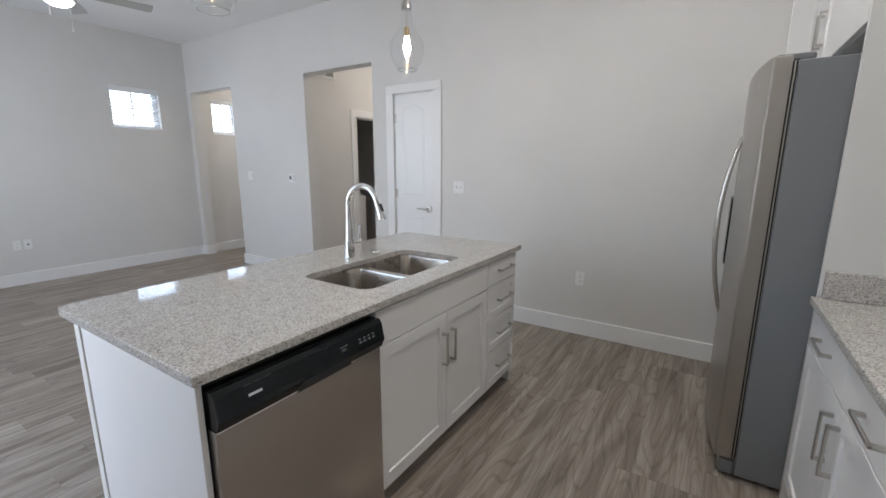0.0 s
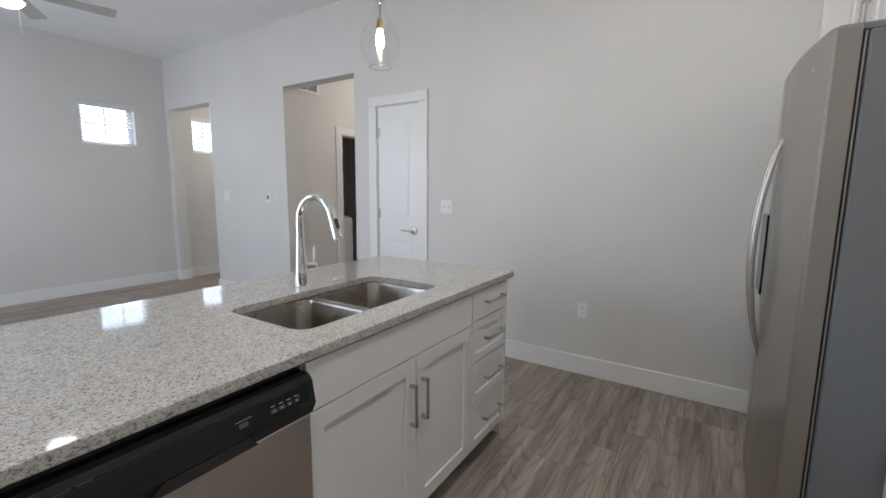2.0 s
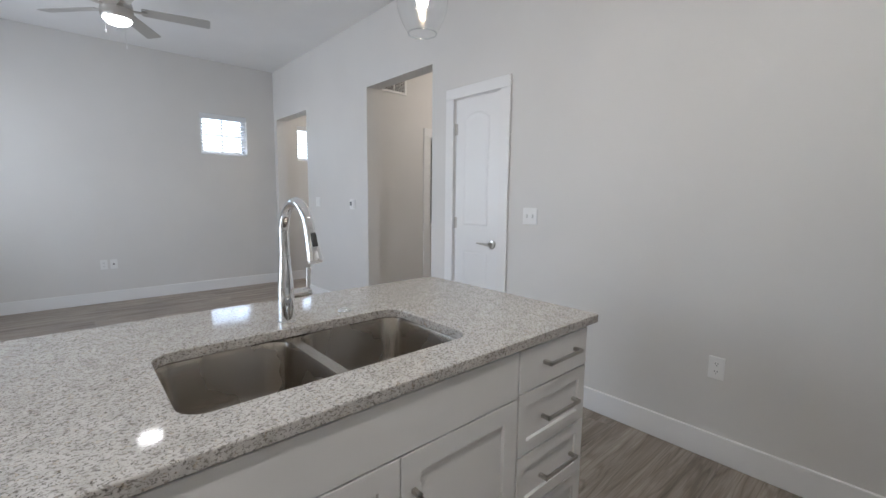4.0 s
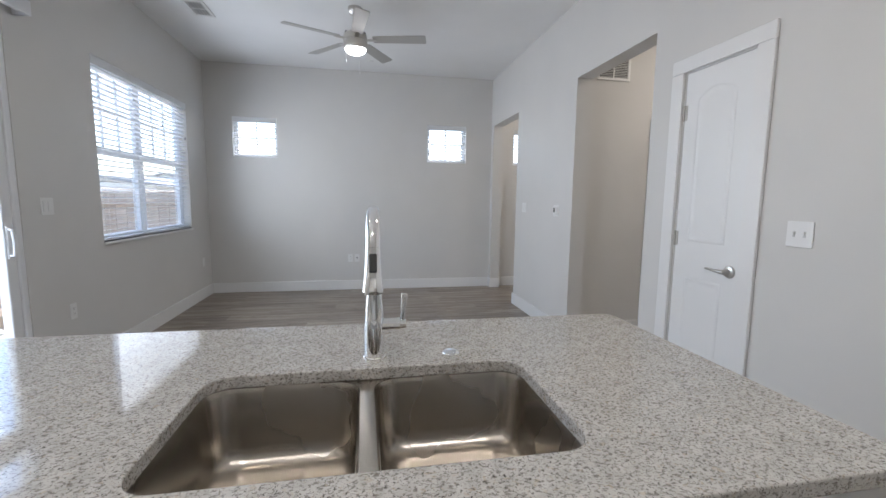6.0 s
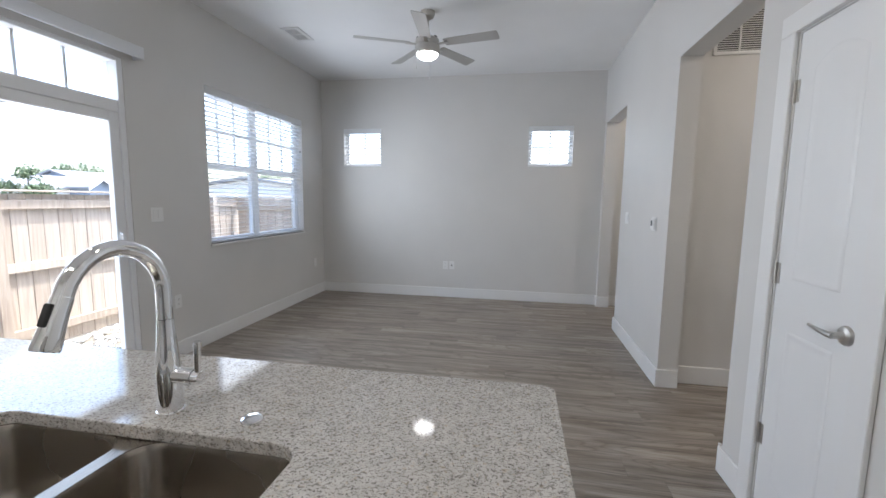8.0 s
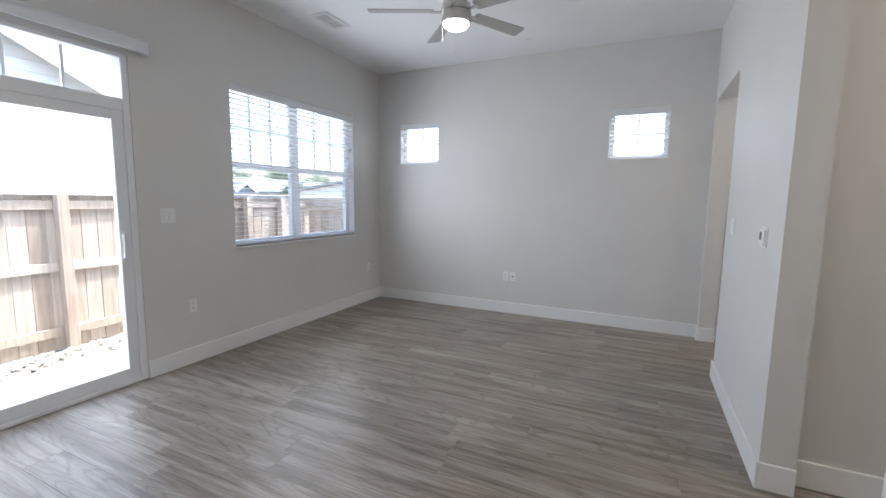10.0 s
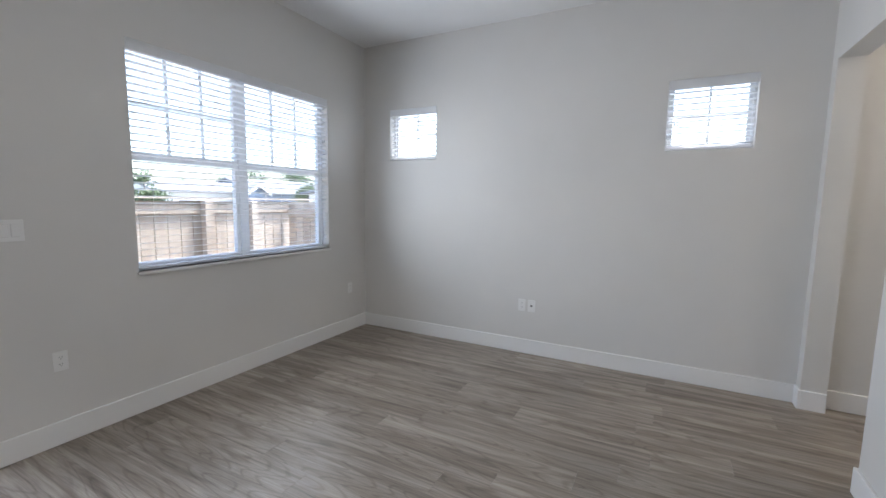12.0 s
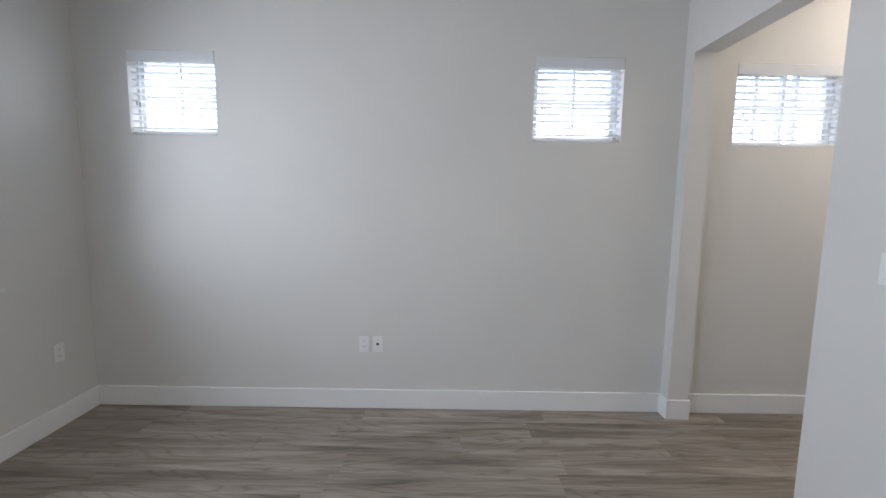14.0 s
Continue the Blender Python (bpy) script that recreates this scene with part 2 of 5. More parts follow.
def planks():
    """Grey-brown vinyl oak: long grain, cathedral figure, each plank a tone of its own."""
    m, nt, b = material("vinyl_oak_plank", (0.25, 0.22, 0.19), 0.37)
    info = nt.nodes.new("ShaderNodeObjectInfo")
    shift = nt.nodes.new("ShaderNodeVectorMath")
    shift.operation = "MULTIPLY"
    comb = nt.nodes.new("ShaderNodeCombineXYZ")
    for i in range(3):
        nt.links.new(info.outputs["Random"], comb.inputs[i])
    nt.links.new(comb.outputs[0], shift.inputs[0])
    shift.inputs[1].default_value = (31.0, 57.0, 83.0)
    add = nt.nodes.new("ShaderNodeVectorMath")
    geo = nt.nodes.new("ShaderNodeNewGeometry")
    nt.links.new(geo.outputs["Position"], add.inputs[0])
    nt.links.new(shift.outputs[0], add.inputs[1])

    def scaled(sx, sy):
        mp = nt.nodes.new("ShaderNodeMapping")
        mp.inputs["Scale"].default_value = (sx, sy, 1)
        nt.links.new(add.outputs[0], mp.inputs[0])
        return mp.outputs[0]

    figure = node(nt, "ShaderNodeTexNoise", Scale=1.0, Detail=6.0, Roughness=0.62, Distortion=0.7)
    nt.links.new(scaled(14, 1.1), figure.inputs["Vector"])
    grain = node(nt, "ShaderNodeTexNoise", Scale=1.0, Detail=4.0, Roughness=0.7)
    nt.links.new(scaled(230, 3.2), grain.inputs["Vector"])
    ringsrc = node(nt, "ShaderNodeTexNoise", Scale=1.0, Detail=1.5, Distortion=0.35)
    nt.links.new(scaled(6.0, 0.7), ringsrc.inputs["Vector"])
    rings = nt.nodes.new("ShaderNodeMath")
    rings.operation = "MULTIPLY"
    nt.links.new(ringsrc.outputs[0], rings.inputs[0])
    rings.inputs[1].default_value = 95.0
    wave = nt.nodes.new("ShaderNodeMath")
    wave.operation = "SINE"
    nt.links.new(rings.outputs[0], wave.inputs[0])
    base = ramp(nt, figure.outputs[0], ((0.27, (0.125, 0.102, 0.081)), (0.44, (0.235, 0.200, 0.165)), (0.58, (0.335, 0.293, 0.249)), (0.76, (0.435, 0.389, 0.338))))
    g = ramp(nt, grain.outputs[0], ((0.34, (0.60, 0.585, 0.57)), (0.58, (1.08, 1.08, 1.08))))
    col = mix(nt, 0.62, base.outputs[0], g.outputs[0], "MULTIPLY")
    w = ramp(nt, wave.outputs[0], ((0.0, (1.06, 1.06, 1.06)), (0.6, (1.0, 1.0, 1.0)), (1.0, (0.50, 0.46, 0.42))))
    col = mix(nt, 0.44, col, w.outputs[0], "MULTIPLY")
    tone = ramp(nt, info.outputs["Random"], ((0.0, (0.86, 0.85, 0.84)), (0.5, (1.0, 0.99, 0.98)), (1.0, (1.12, 1.12, 1.12))))
    nt.links.new(mix(nt, 1.0, col, tone.outputs[0], "MULTIPLY"), b.inputs["Base Color"])
    bump(nt, b, grain.outputs[0], 0.12, 0.0006)
    return m


PLANK = planks()
SUBFLOOR, _, _ = material("dark_joint", (0.05, 0.045, 0.04), 0.8)


def clear_glass(name, tint=(1, 1, 1), low=0.04, edge=0.9):
    m = bpy.data.materials.new(name)
    m.use_nodes = True
    nt = m.node_tree
    nt.nodes.clear()
    out = nt.nodes.new("ShaderNodeOutputMaterial")
    tr = node(nt, "ShaderNodeBsdfTransparent", Color=(*tint, 1))
    gl = node(nt, "ShaderNodeBsdfGlossy", Roughness=0.01)
    lw = node(nt, "ShaderNodeLayerWeight", Blend=0.5)
    p5 = nt.nodes.new("ShaderNodeMath")
    p5.operation, p5.inputs[1].default_value = "POWER", 5.0
    nt.links.new(lw.outputs["Facing"], p5.inputs[0])
    fr = nt.nodes.new("ShaderNodeMath")
    fr.operation, fr.inputs[1].default_value, fr.inputs[2].default_value = "MULTIPLY_ADD", edge, low
    nt.links.new(p5.outputs[0], fr.inputs[0])
    mx = nt.nodes.new("ShaderNodeMixShader")
    nt.links.new(fr.outputs[0], mx.inputs[0])
    nt.links.new(tr.outputs[0], mx.inputs[1])
    nt.links.new(gl.outputs[0], mx.inputs[2])
    nt.links.new(mx.outputs[0], out.inputs[0])
    return m


GLASS = clear_glass("window_glass", (0.96, 0.98, 0.98))
SCREENMESH = clear_glass("grey_insect_mesh", (0.90, 0.905, 0.91), 0.0, 0.05)
BULBGLASS = clear_glass("pendant_glass", (0.975, 0.98, 0.98), 0.03, 0.85)
LIPGLASS = clear_glass("pendant_lip_glass", (0.86, 0.88, 0.88), 0.10, 0.9)


def glowing(name, colour, strength):
    m = bpy.data.materials.new(name)
    m.use_nodes = True
    nt = m.node_tree
    b = nt.nodes["Principled BSDF"]
    b.inputs["Base Color"].default_value = (0.8, 0.8, 0.8, 1)
    b.inputs["Emission Color"].default_value = (*colour, 1)
    b.inputs["Emission Strength"].default_value = strength
    return m


FANGLOW = glowing("lit_opal_glass", (1.0, 0.97, 0.93), FAN_LAMP)
BULBGLOW = glowing("lit_filament_bulb", (1.0, 0.85, 0.66), BULB)
DOWNGLOW = glowing("lit_downlight_lens", (1.0, 0.95, 0.875), DOWN)
HALLGLOW = glowing("lit_hall_diffuser", (1.0, 0.88, 0.74), HALL_LAMP)

SLATM, slat_nt, slat_b = material("white_blind_slat", (0.85, 0.86, 0.87), 0.4)
slat_tr = node(slat_nt, "ShaderNodeBsdfTranslucent", Color=(0.80, 0.82, 0.85, 1))
slat_mx = node(slat_nt, "ShaderNodeMixShader", Fac=0.3)
slat_nt.links.new(slat_b.outputs[0], slat_mx.inputs[1])
slat_nt.links.new(slat_tr.outputs[0], slat_mx.inputs[2])
slat_nt.links.new(slat_mx.outputs[0], slat_nt.nodes["Material Output"].inputs[0])


def cedar():
    m, nt, b = material("raw_cedar_board", (0.55, 0.42, 0.30), 0.75)
    info = nt.nodes.new("ShaderNodeObjectInfo")
    n = node(nt, "ShaderNodeTexNoise", Scale=1.0, Detail=5.0, Distortion=0.5)
    nt.links.new(coords(nt, (28, 28, 1.8)), n.inputs["Vector"])
    base = ramp(nt, n.outputs[0], ((0.3, (0.47, 0.39, 0.32)), (0.55, (0.60, 0.52, 0.435)), (0.75, (0.68, 0.61, 0.525))))
    tone = ramp(nt, info.outputs["Random"], ((0.0, (0.82, 0.78, 0.74)), (1.0, (1.12, 1.12, 1.12))))
    col = mix(nt, 1.0, base.outputs[0], tone.outputs[0], "MULTIPLY")
    knots = node(nt, "ShaderNodeTexVoronoi", Scale=1.0)
    nt.links.new(coords(nt, (8, 8, 3)), knots.inputs["Vector"])
    k = ramp(nt, knots.outputs["Distance"], ((0.04, (0.35, 0.25, 0.18)), (0.12, (1, 1, 1))))
    nt.links.new(mix(nt, 0.35, col, k.outputs[0], "MULTIPLY"), b.inputs["Base Color"])
    bump(nt, b, n.outputs[0], 0.3, 0.003)
    return m


CEDAR = cedar()
CONCRETE = painted("concrete", (0.58, 0.57, 0.55), 0.85, 120, 0.002, 0.08)
SOIL = painted("dry_soil", (0.30, 0.27, 0.22), 0.95, 40, 0.01, 0.2)
STONE, stone_nt, stone_b = material("white_gravel", (0.62, 0.60, 0.57), 0.8)
stone_geo = stone_nt.nodes.new("ShaderNodeNewGeometry")
stone_ramp = ramp(stone_nt, stone_geo.outputs["Random Per Island"], ((0, (0.45, 0.43, 0.40)), (1, (0.72, 0.71, 0.69))))
stone_nt.links.new(stone_ramp.outputs[0], stone_b.inputs["Base Color"])
TURF, turf_nt, turf_b = material("green_turf", (0.10, 0.20, 0.05), 0.7)
turf_geo = turf_nt.nodes.new("ShaderNodeNewGeometry")
turf_ramp = ramp(turf_nt, turf_geo.outputs["Random Per Island"], ((0, (0.06, 0.14, 0.03)), (1, (0.16, 0.27, 0.07))))
turf_nt.links.new(turf_ramp.outputs[0], turf_b.inputs["Base Color"])
SIDING = painted("white_lap_siding", (0.74, 0.74, 0.73), 0.6, 30, 0.001, 0.03)
SIDINGB = painted("blue_grey_siding", (0.20, 0.24, 0.30), 0.6, 30, 0.001, 0.03)
SHINGLE = painted("grey_shingles", (0.24, 0.24, 0.25), 0.9, 14, 0.01, 0.2)
LEAF, leaf_nt, leaf_b = material("green_leaf", (0.07, 0.11, 0.04), 0.6)
leaf_geo = leaf_nt.nodes.new("ShaderNodeNewGeometry")
leaf_ramp = ramp(leaf_nt, leaf_geo.outputs["Random Per Island"], ((0, (0.07, 0.11, 0.05)), (1, (0.13, 0.18, 0.09))))
leaf_nt.links.new(leaf_ramp.outputs[0], leaf_b.inputs["Base Color"])
BARK = painted("brown_bark", (0.14, 0.10, 0.07), 0.9, 25, 0.01, 0.2)
LAUNDRYW = painted("laundry_white_enamel", (0.7, 0.7, 0.7), 0.3, 50, 0.0001, 0.01)

# ---------- plan ----------
XF, XK = -6.51, 1.16          # far wall, kitchen back wall
YL, YD, YD2 = 0.0, 3.94, 4.085  # window wall, door wall and its back
ZC = 3.07                     # ceiling
YB = 6.2                      # back of hall, laundry and entry
T = 0.15
OP1 = (-3.94, -2.905, 2.404)  # cased hall opening: x, x, height
OP2 = (-6.41, -5.392, 2.392)   # entry opening
HALLX = -4.05


def wall(name, axis, a0, a1, d0, d1, holes, z0=0.0, z1=ZC, mat=WALL, label="smooth warm-grey painted wall"):
    """A wall along x or y between depths d0 and d1, with (from, to, bottom, top) holes through it."""
    bm = bmesh.new()
    cuts = sorted({a0, a1, *[h[0] for h in holes], *[h[1] for h in holes]})
    for p, q in zip(cuts, cuts[1:]):
        spans, z = [], z0
        for h in sorted([h for h in holes if h[0] <= p + 1e-6 and h[1] >= q - 1e-6], key=lambda h: h[2]):
            if h[2] > z + 1e-6:
                spans.append((z, h[2]))
            z = h[3]
        if z < z1 - 1e-6:
            spans.append((z, z1))
        for s, e in spans:
            if axis == "x":
                box(p, q, d0, d1, s, e, bm=bm)
            else:
                box(d0, d1, p, q, s, e, bm=bm)
    bmesh.ops.remove_doubles(bm, verts=bm.verts, dist=1e-5)
    seen, twice = {}, []
    for f in bm.faces:
        c = tuple(round(v, 4) for v in f.calc_center_median())
        if c in seen:
            twice += [f, seen[c]]
        seen[c] = f
    bmesh.ops.delete(bm, geom=list(set(twice)), context="FACES_ONLY")
    return solid(name, bm, mat, label, "wall", kind="structure")


SLIDER = (-3.36, -1.53, 0.0, 2.372)
WIN = (-5.93, -4.17, 0.94, 2.405)
W1, W2, W3 = (0.343, 0.908, 1.855, 2.385), (2.972, 3.552, 1.852, 2.385), (4.285, 5.0, 1.842, 2.365)
wall("wall_south", "x", XF - T, XK + T, -T, YL, [SLIDER, WIN])
wall("wall_west", "y", YL, YB + T, XF - T, XF, [W1, W2, W3])
wall("wall_north", "x", XF, XK + T, YD, YD2, [(OP1[0], OP1[1], 0, OP1[2]), (OP2[0], OP2[1], 0, OP2[2]), (-2.622, -2.145, 0, 2.07)])
wall("wall_east", "y", YL, YD, XK, XK + T, [])
wall("wall_hall_west", "y", YD2, YB, HALLX - 0.12, HALLX, [(4.872, 5.60, 0, 2.015)])
wall("wall_hall_east", "y", YD2, YB, -1.9, -1.78, [])
wall("wall_closet", "y", YD2, 4.9, -2.82, -2.70, [])
wall("wall_entry_east", "y", YD2, YB, -5.392, -5.29, [])
wall("wall_laundry_south", "x", -5.29, HALLX - 0.12, 4.45, 4.56, [])
wall("wall_back", "x", XF, -1.78, YB, YB + T, [])
solid("ceiling", box(XF - T, XK + T, -T, YB + T, ZC, ZC + 0.15), CEIL, "flat white painted ceiling", "ceiling", kind="structure")
floor = solid("floor", box(XF, XK, -0.02, YB, -0.1, -0.006), SUBFLOOR, "grey-brown oak-look vinyl plank floor", "floor", kind="structure")

# ---------- baseboards ----------
BH, BT = 0.137, 0.016


def baseboard(x0, y0, x1, y1, nx, ny, e0=0.0, e1=0.0):
    """A board along a wall, proud of it to the side (nx, ny); e0 and e1 lengthen its ends."""
    d = Vector((x1 - x0, y1 - y0))
    d.normalize()
    xs = sorted((x0 - d.x * e0, x1 + d.x * e1)) if abs(d.x) > 0.5 else sorted((x0, x0 + nx * BT))
    ys = sorted((y0 - d.y * e0, y1 + d.y * e1)) if abs(d.y) > 0.5 else sorted((y0, y0 + ny * BT))
    solid("baseboard", box(xs[0], xs[1], ys[0], ys[1], 0.0, BH, 0.003, 1), TRIM, "tall flat white painted baseboard", "baseboard", kind="structure")


baseboard(XF, YL, SLIDER[0] - 0.002, YL, 0, 1)
baseboard(XF, YL + BT, XF, YD - BT, 1, 0)
baseboard(XF, YD, OP2[0], YD, 0, -1, 0, BT)
baseboard(OP2[0], YD, OP2[0], YD2, 1, 0)
baseboard(OP2[1], YD, OP1[0], YD, 0, -1, BT, BT)
baseboard(OP2[1], YD, OP2[1], YD2, -1, 0)
baseboard(OP1[0], YD, OP1[0], YD2, 1, 0, 0, 0)
baseboard(OP1[1], YD, OP1[1], YD2, -1, 0, 0, 0)
baseboard(OP1[1], YD, -2.717, YD, 0, -1, BT, 0)
baseboard(-2.050, YD, XK, YD, 0, -1)
baseboard(HALLX, YD2 + 0.002, HALLX, 4.769, 1, 0)
baseboard(XF, YD2, XF, YB, 1, 0)
baseboard(SLIDER[1] + 0.002, YL, XK, YL, 0, 1)
baseboard(XK, 0.02, XK, 1.49, -1, 0)


# ---------- windows, blinds ----------
def blind(name, axis, a0, a1, z0, z1, d, inward, group, label):
    """A horizontal blind with a headrail valance; d is the wall face, inward the side of the room."""
    t = thing(name, ((a0 + a1) / 2, d, z0) if axis == "x" else (d, (a0 + a1) / 2, z0), label, "blind", group)
    g = 0.006

    def bx(p0, p1, q0, q1, s, e, bevel=0.0):
        u, v = sorted((d - inward * q0, d - inward * q1))
        return box(p0, p1, u, v, s, e, bevel) if axis == "x" else box(u, v, p0, p1, s, e, bevel)

    part("valance", bx(a0 + 0.002, a1 - 0.002, -0.004, 0.012, z1 - 0.072, z1 - 0.001, 0.003), SLATM, t)
    part("headrail", bx(a0 + g, a1 - g, 0.014, 0.062, z1 - 0.05, z1 - 0.003), SLATM, t)
    part("bottom_rail", bx(a0 + g, a1 - g, 0.014, 0.062, z0 + 0.004, z0 + 0.022, 0.004), SLATM, t)
    n = round((z1 - 0.085 - (z0 + 0.04)) / 0.044)
    mesh = None
    for i in range(n + 1):
        z = z0 + 0.045 + (z1 - 0.09 - z0 - 0.045) * i / n
        if mesh is None:
            ob = part("slat", bx(a0 + g, a1 - g, 0.013, 0.062, -0.0014, 0.0014, 0.0006), SLATM, t)
            mesh = ob.data
            m0 = mesh
        else:
            ob = new("slat", m0)
            ob.parent = t
        tilt = radians(5.0) * inward * (1 if axis == "x" else -1)
        pivot = Vector((0, -inward * 0.0375, 0)) if axis == "x" else Vector((-inward * 0.0375, 0, 0))
        rot = Matrix.Rotation(tilt, 4, "X" if axis == "x" else "Y")
        if i == 0:
            for v in mesh.vertices:
                v.co.z += OFF[t].z
        ob.matrix_basis = Matrix.Translation((0, 0, z - z0)) @ Matrix.Translation(pivot) @ rot @ Matrix.Translation(-pivot)
    L = a1 - a0
    for p in ((a0 + 0.10, a1 - 0.10) if L < 1 else (a0 + 0.12, a0 + L / 2 - 0.3, a0 + L / 2 + 0.3, a1 - 0.12)):
        part("ladder_cord", bx(p - 0.0008, p + 0.0008, 0.012, 0.0135, z0 + 0.01, z1 - 0.05), STRING, t)
    for k, p in enumerate((a0 + 0.055, a0 + 0.075)):
        zt = z0 + (z1 - z0) * 0.40 - 0.008 * k
        if L > 1:
            zt = z0 + (z1 - z0) * 0.73 - 0.008 * k
        bm = bx(p - 0.0008, p + 0.0008, -0.0015, 0.0, zt, z1 - 0.06)
        c = part("pull_cord", bm, STRING, t)
        u = d + inward * 0.004
        q = (p, u, zt) if axis == "x" else (u, p, zt)
        part("tassel", spun([(0, -0.03), (0.005, -0.028), (0.006, -0.01), (0.003, 0), (0, 0)], 10, Matrix.Translation(q)), GREYMARK, c, "small grey cord tassel")
    return t


FW, SW = 0.018, 0.028


def glazed(name, axis, a0, a1, z0, z1, d, inward, sash, label):
    """A vinyl window at the outer part of the wall. sash: (from, to, bottom, top, columns, rows) of each light."""
    t = thing(name, ((a0 + a1) / 2, d, z0) if axis == "x" else (d, (a0 + a1) / 2, z0), label, "window", kind="structure")
    o0, o1 = sorted((d - inward * 0.085, d - inward * 0.145))
    part("window_frame", frame_ring(axis, a0, a1, z0, z1, o0, o1, FW, FW, FW, FW), VINYL, t)
    s0, s1 = sorted((d - inward * 0.095, d - inward * 0.135))
    g0, g1 = sorted((d - inward * 0.113, d - inward * 0.117))
    m0, m1 = sorted((d - inward * 0.106, d - inward * 0.124))
    for p, q, b, e, nc, nr in sash:
        f = part("sash", frame_ring(axis, p, q, b, e, s0, s1, SW, SW, SW, SW), VINYL, t)
        x0, x1, y0, y1 = p + SW, q - SW, b + SW, e - SW
        pane = part("pane", box(x0, x1, g0, g1, y0, y1) if axis == "x" else box(g0, g1, x0, x1, y0, y1), GLASS, f, "clear glass pane")
        pane.visible_shadow = False
        for i in range(1, nc):
            c = x0 + (x1 - x0) * i / nc
            part("muntin", box(c - 0.009, c + 0.009, m0, m1, y0, y1) if axis == "x" else box(m0, m1, c - 0.009, c + 0.009, y0, y1), VINYL, f)
        for i in range(1, nr):
            c = y0 + (y1 - y0) * i / nr
            part("muntin", box(x0, x1, m0 + 0.001, m1 - 0.001, c - 0.009, c + 0.009) if axis == "x" else box(m0 + 0.001, m1 - 0.001, x0, x1, c - 0.009, c + 0.009), VINYL, f)
    return t


MID, MR = -5.02, 1.675
big = glazed("window_1", "x", WIN[0], WIN[1], WIN[2], WIN[3], YL, 1,
             [(WIN[0] + FW, MID - 0.03, WIN[2] + FW, MR + 0.02, 1, 1), (MID + 0.03, WIN[1] - FW, WIN[2] + FW, MR + 0.02, 1, 1),
              (WIN[0] + FW, MID - 0.03, MR + 0.02, WIN[3] - FW, 3, 2), (MID + 0.03, WIN[1] - FW, MR + 0.02, WIN[3] - FW, 3, 2)],
             "wide white vinyl double window with grilles above")
part("mullion", box(MID - 0.03, MID + 0.03, -0.145, -0.085, WIN[2] + FW, WIN[3] - FW, 0.003), VINYL, big)
for p, q in ((WIN[0] + FW, MID - 0.03), (MID + 0.03, WIN[1] - FW)):
    mesh_frame = part("screen_frame", frame_ring("x", p + 0.003, q - 0.003, WIN[2] + FW, MR + 0.01, -0.158, -0.150, 0.012, 0.012, 0.012, 0.012, 0.001), VINYL, big)
    mesh_pane = part("insect_screen", box(p + 0.015, q - 0.015, -0.155, -0.154, WIN[2] + FW + 0.012, MR - 0.002), SCREENMESH, mesh_frame, "fine grey insect screen")
    mesh_pane.visible_shadow = False
part("window_sill", box(WIN[0] - 0.012, WIN[1] + 0.012, -0.083, 0.018, WIN[2] - 0.022, WIN[2] + 0.0, 0.003), TRIM, big, "thin white painted sill board")
blind("window_blind", "x", WIN[0], WIN[1], WIN[2] + 0.002, WIN[3], YL, 1, "", "white horizontal slat blind, lowered with slats open")
for k, w in enumerate((W1, W2, W3)):
    glazed("window_%d" % (k + 2), "y", w[0], w[1], w[2], w[3], XF, 1, [(w[0] + FW, w[1] - FW, w[2] + FW, w[3] - FW, 2, 2)] if k < 2 else
           [(w[0] + FW, w[0] + 0.40, w[2] + FW, w[3] - FW, 2, 2), (w[0] + 0.46, w[1] - FW, w[2] + FW, w[3] - FW, 1, 2)],
           "small square white vinyl window with four lights" if k < 2 else "small white vinyl window in the entry")
    blind("window_blind", "y", w[0], w[1], w[2], w[3], XF, 1, "small window blinds", "small white slat blind with open slats")

# ---------- sliding glass door ----------
sl = thing("door_1", (-2.44, -0.08, 0), "white vinyl sliding glass patio door with transom", "door", kind="structure")
S0, S1 = SLIDER[0], SLIDER[1]
part("door_frame", frame_ring("x", S0, S1, 0.0, 2.372, -0.125, -0.004, 0.045, 0.045, 0.03, 0.03, 0.004), VINYL, sl)
part("transom_bar", box(S0 + 0.045, S1 - 0.045, -0.12, -0.010, 1.985, 2.07, 0.005), VINYL, sl)
tr = part("transom_pane", box(S0 + 0.045, S1 - 0.045, -0.085, -0.081, 2.07, 2.342), GLASS, sl, "clear glass pane")
tr.visible_shadow = False
for i in range(1, 6):
    c = S0 + 0.06 + (S1 - S0 - 0.12) * i / 6
    part("muntin", box(c - 0.009, c + 0.009, -0.092, -0.074, 2.07, 2.342), VINYL, sl)
for k, (p, q, d0) in enumerate(((S0 + 0.045, -2.35, -0.062), (-2.42, S1 - 0.045, -0.112))):
    leaf = part("sliding_panel", frame_ring("x", p, q, 0.03, 1.985, d0, d0 + 0.045, 0.075, 0.075, 0.09, 0.07, 0.004), VINYL, sl)
    pane = part("pane", box(p + 0.075, q - 0.075, d0 + 0.02, d0 + 0.024, 0.12, 1.915), GLASS, leaf, "clear glass pane")
    pane.visible_shadow = False
    if k == 0:
        hb = box(p + 0.040, p + 0.066, d0 + 0.045, d0 + 0.055, 0.93, 1.13, 0.004)
        tube([(p + 0.053, d0 + 0.05, 0.95), (p + 0.068, d0 + 0.085, 0.955), (p + 0.068, d0 + 0.09, 1.03), (p + 0.068, d0 + 0.085, 1.105), (p + 0.053, d0 + 0.05, 1.11)], 0.008, 8, hb)
        part("handle", hb, VINYL, leaf, "white pull handle")
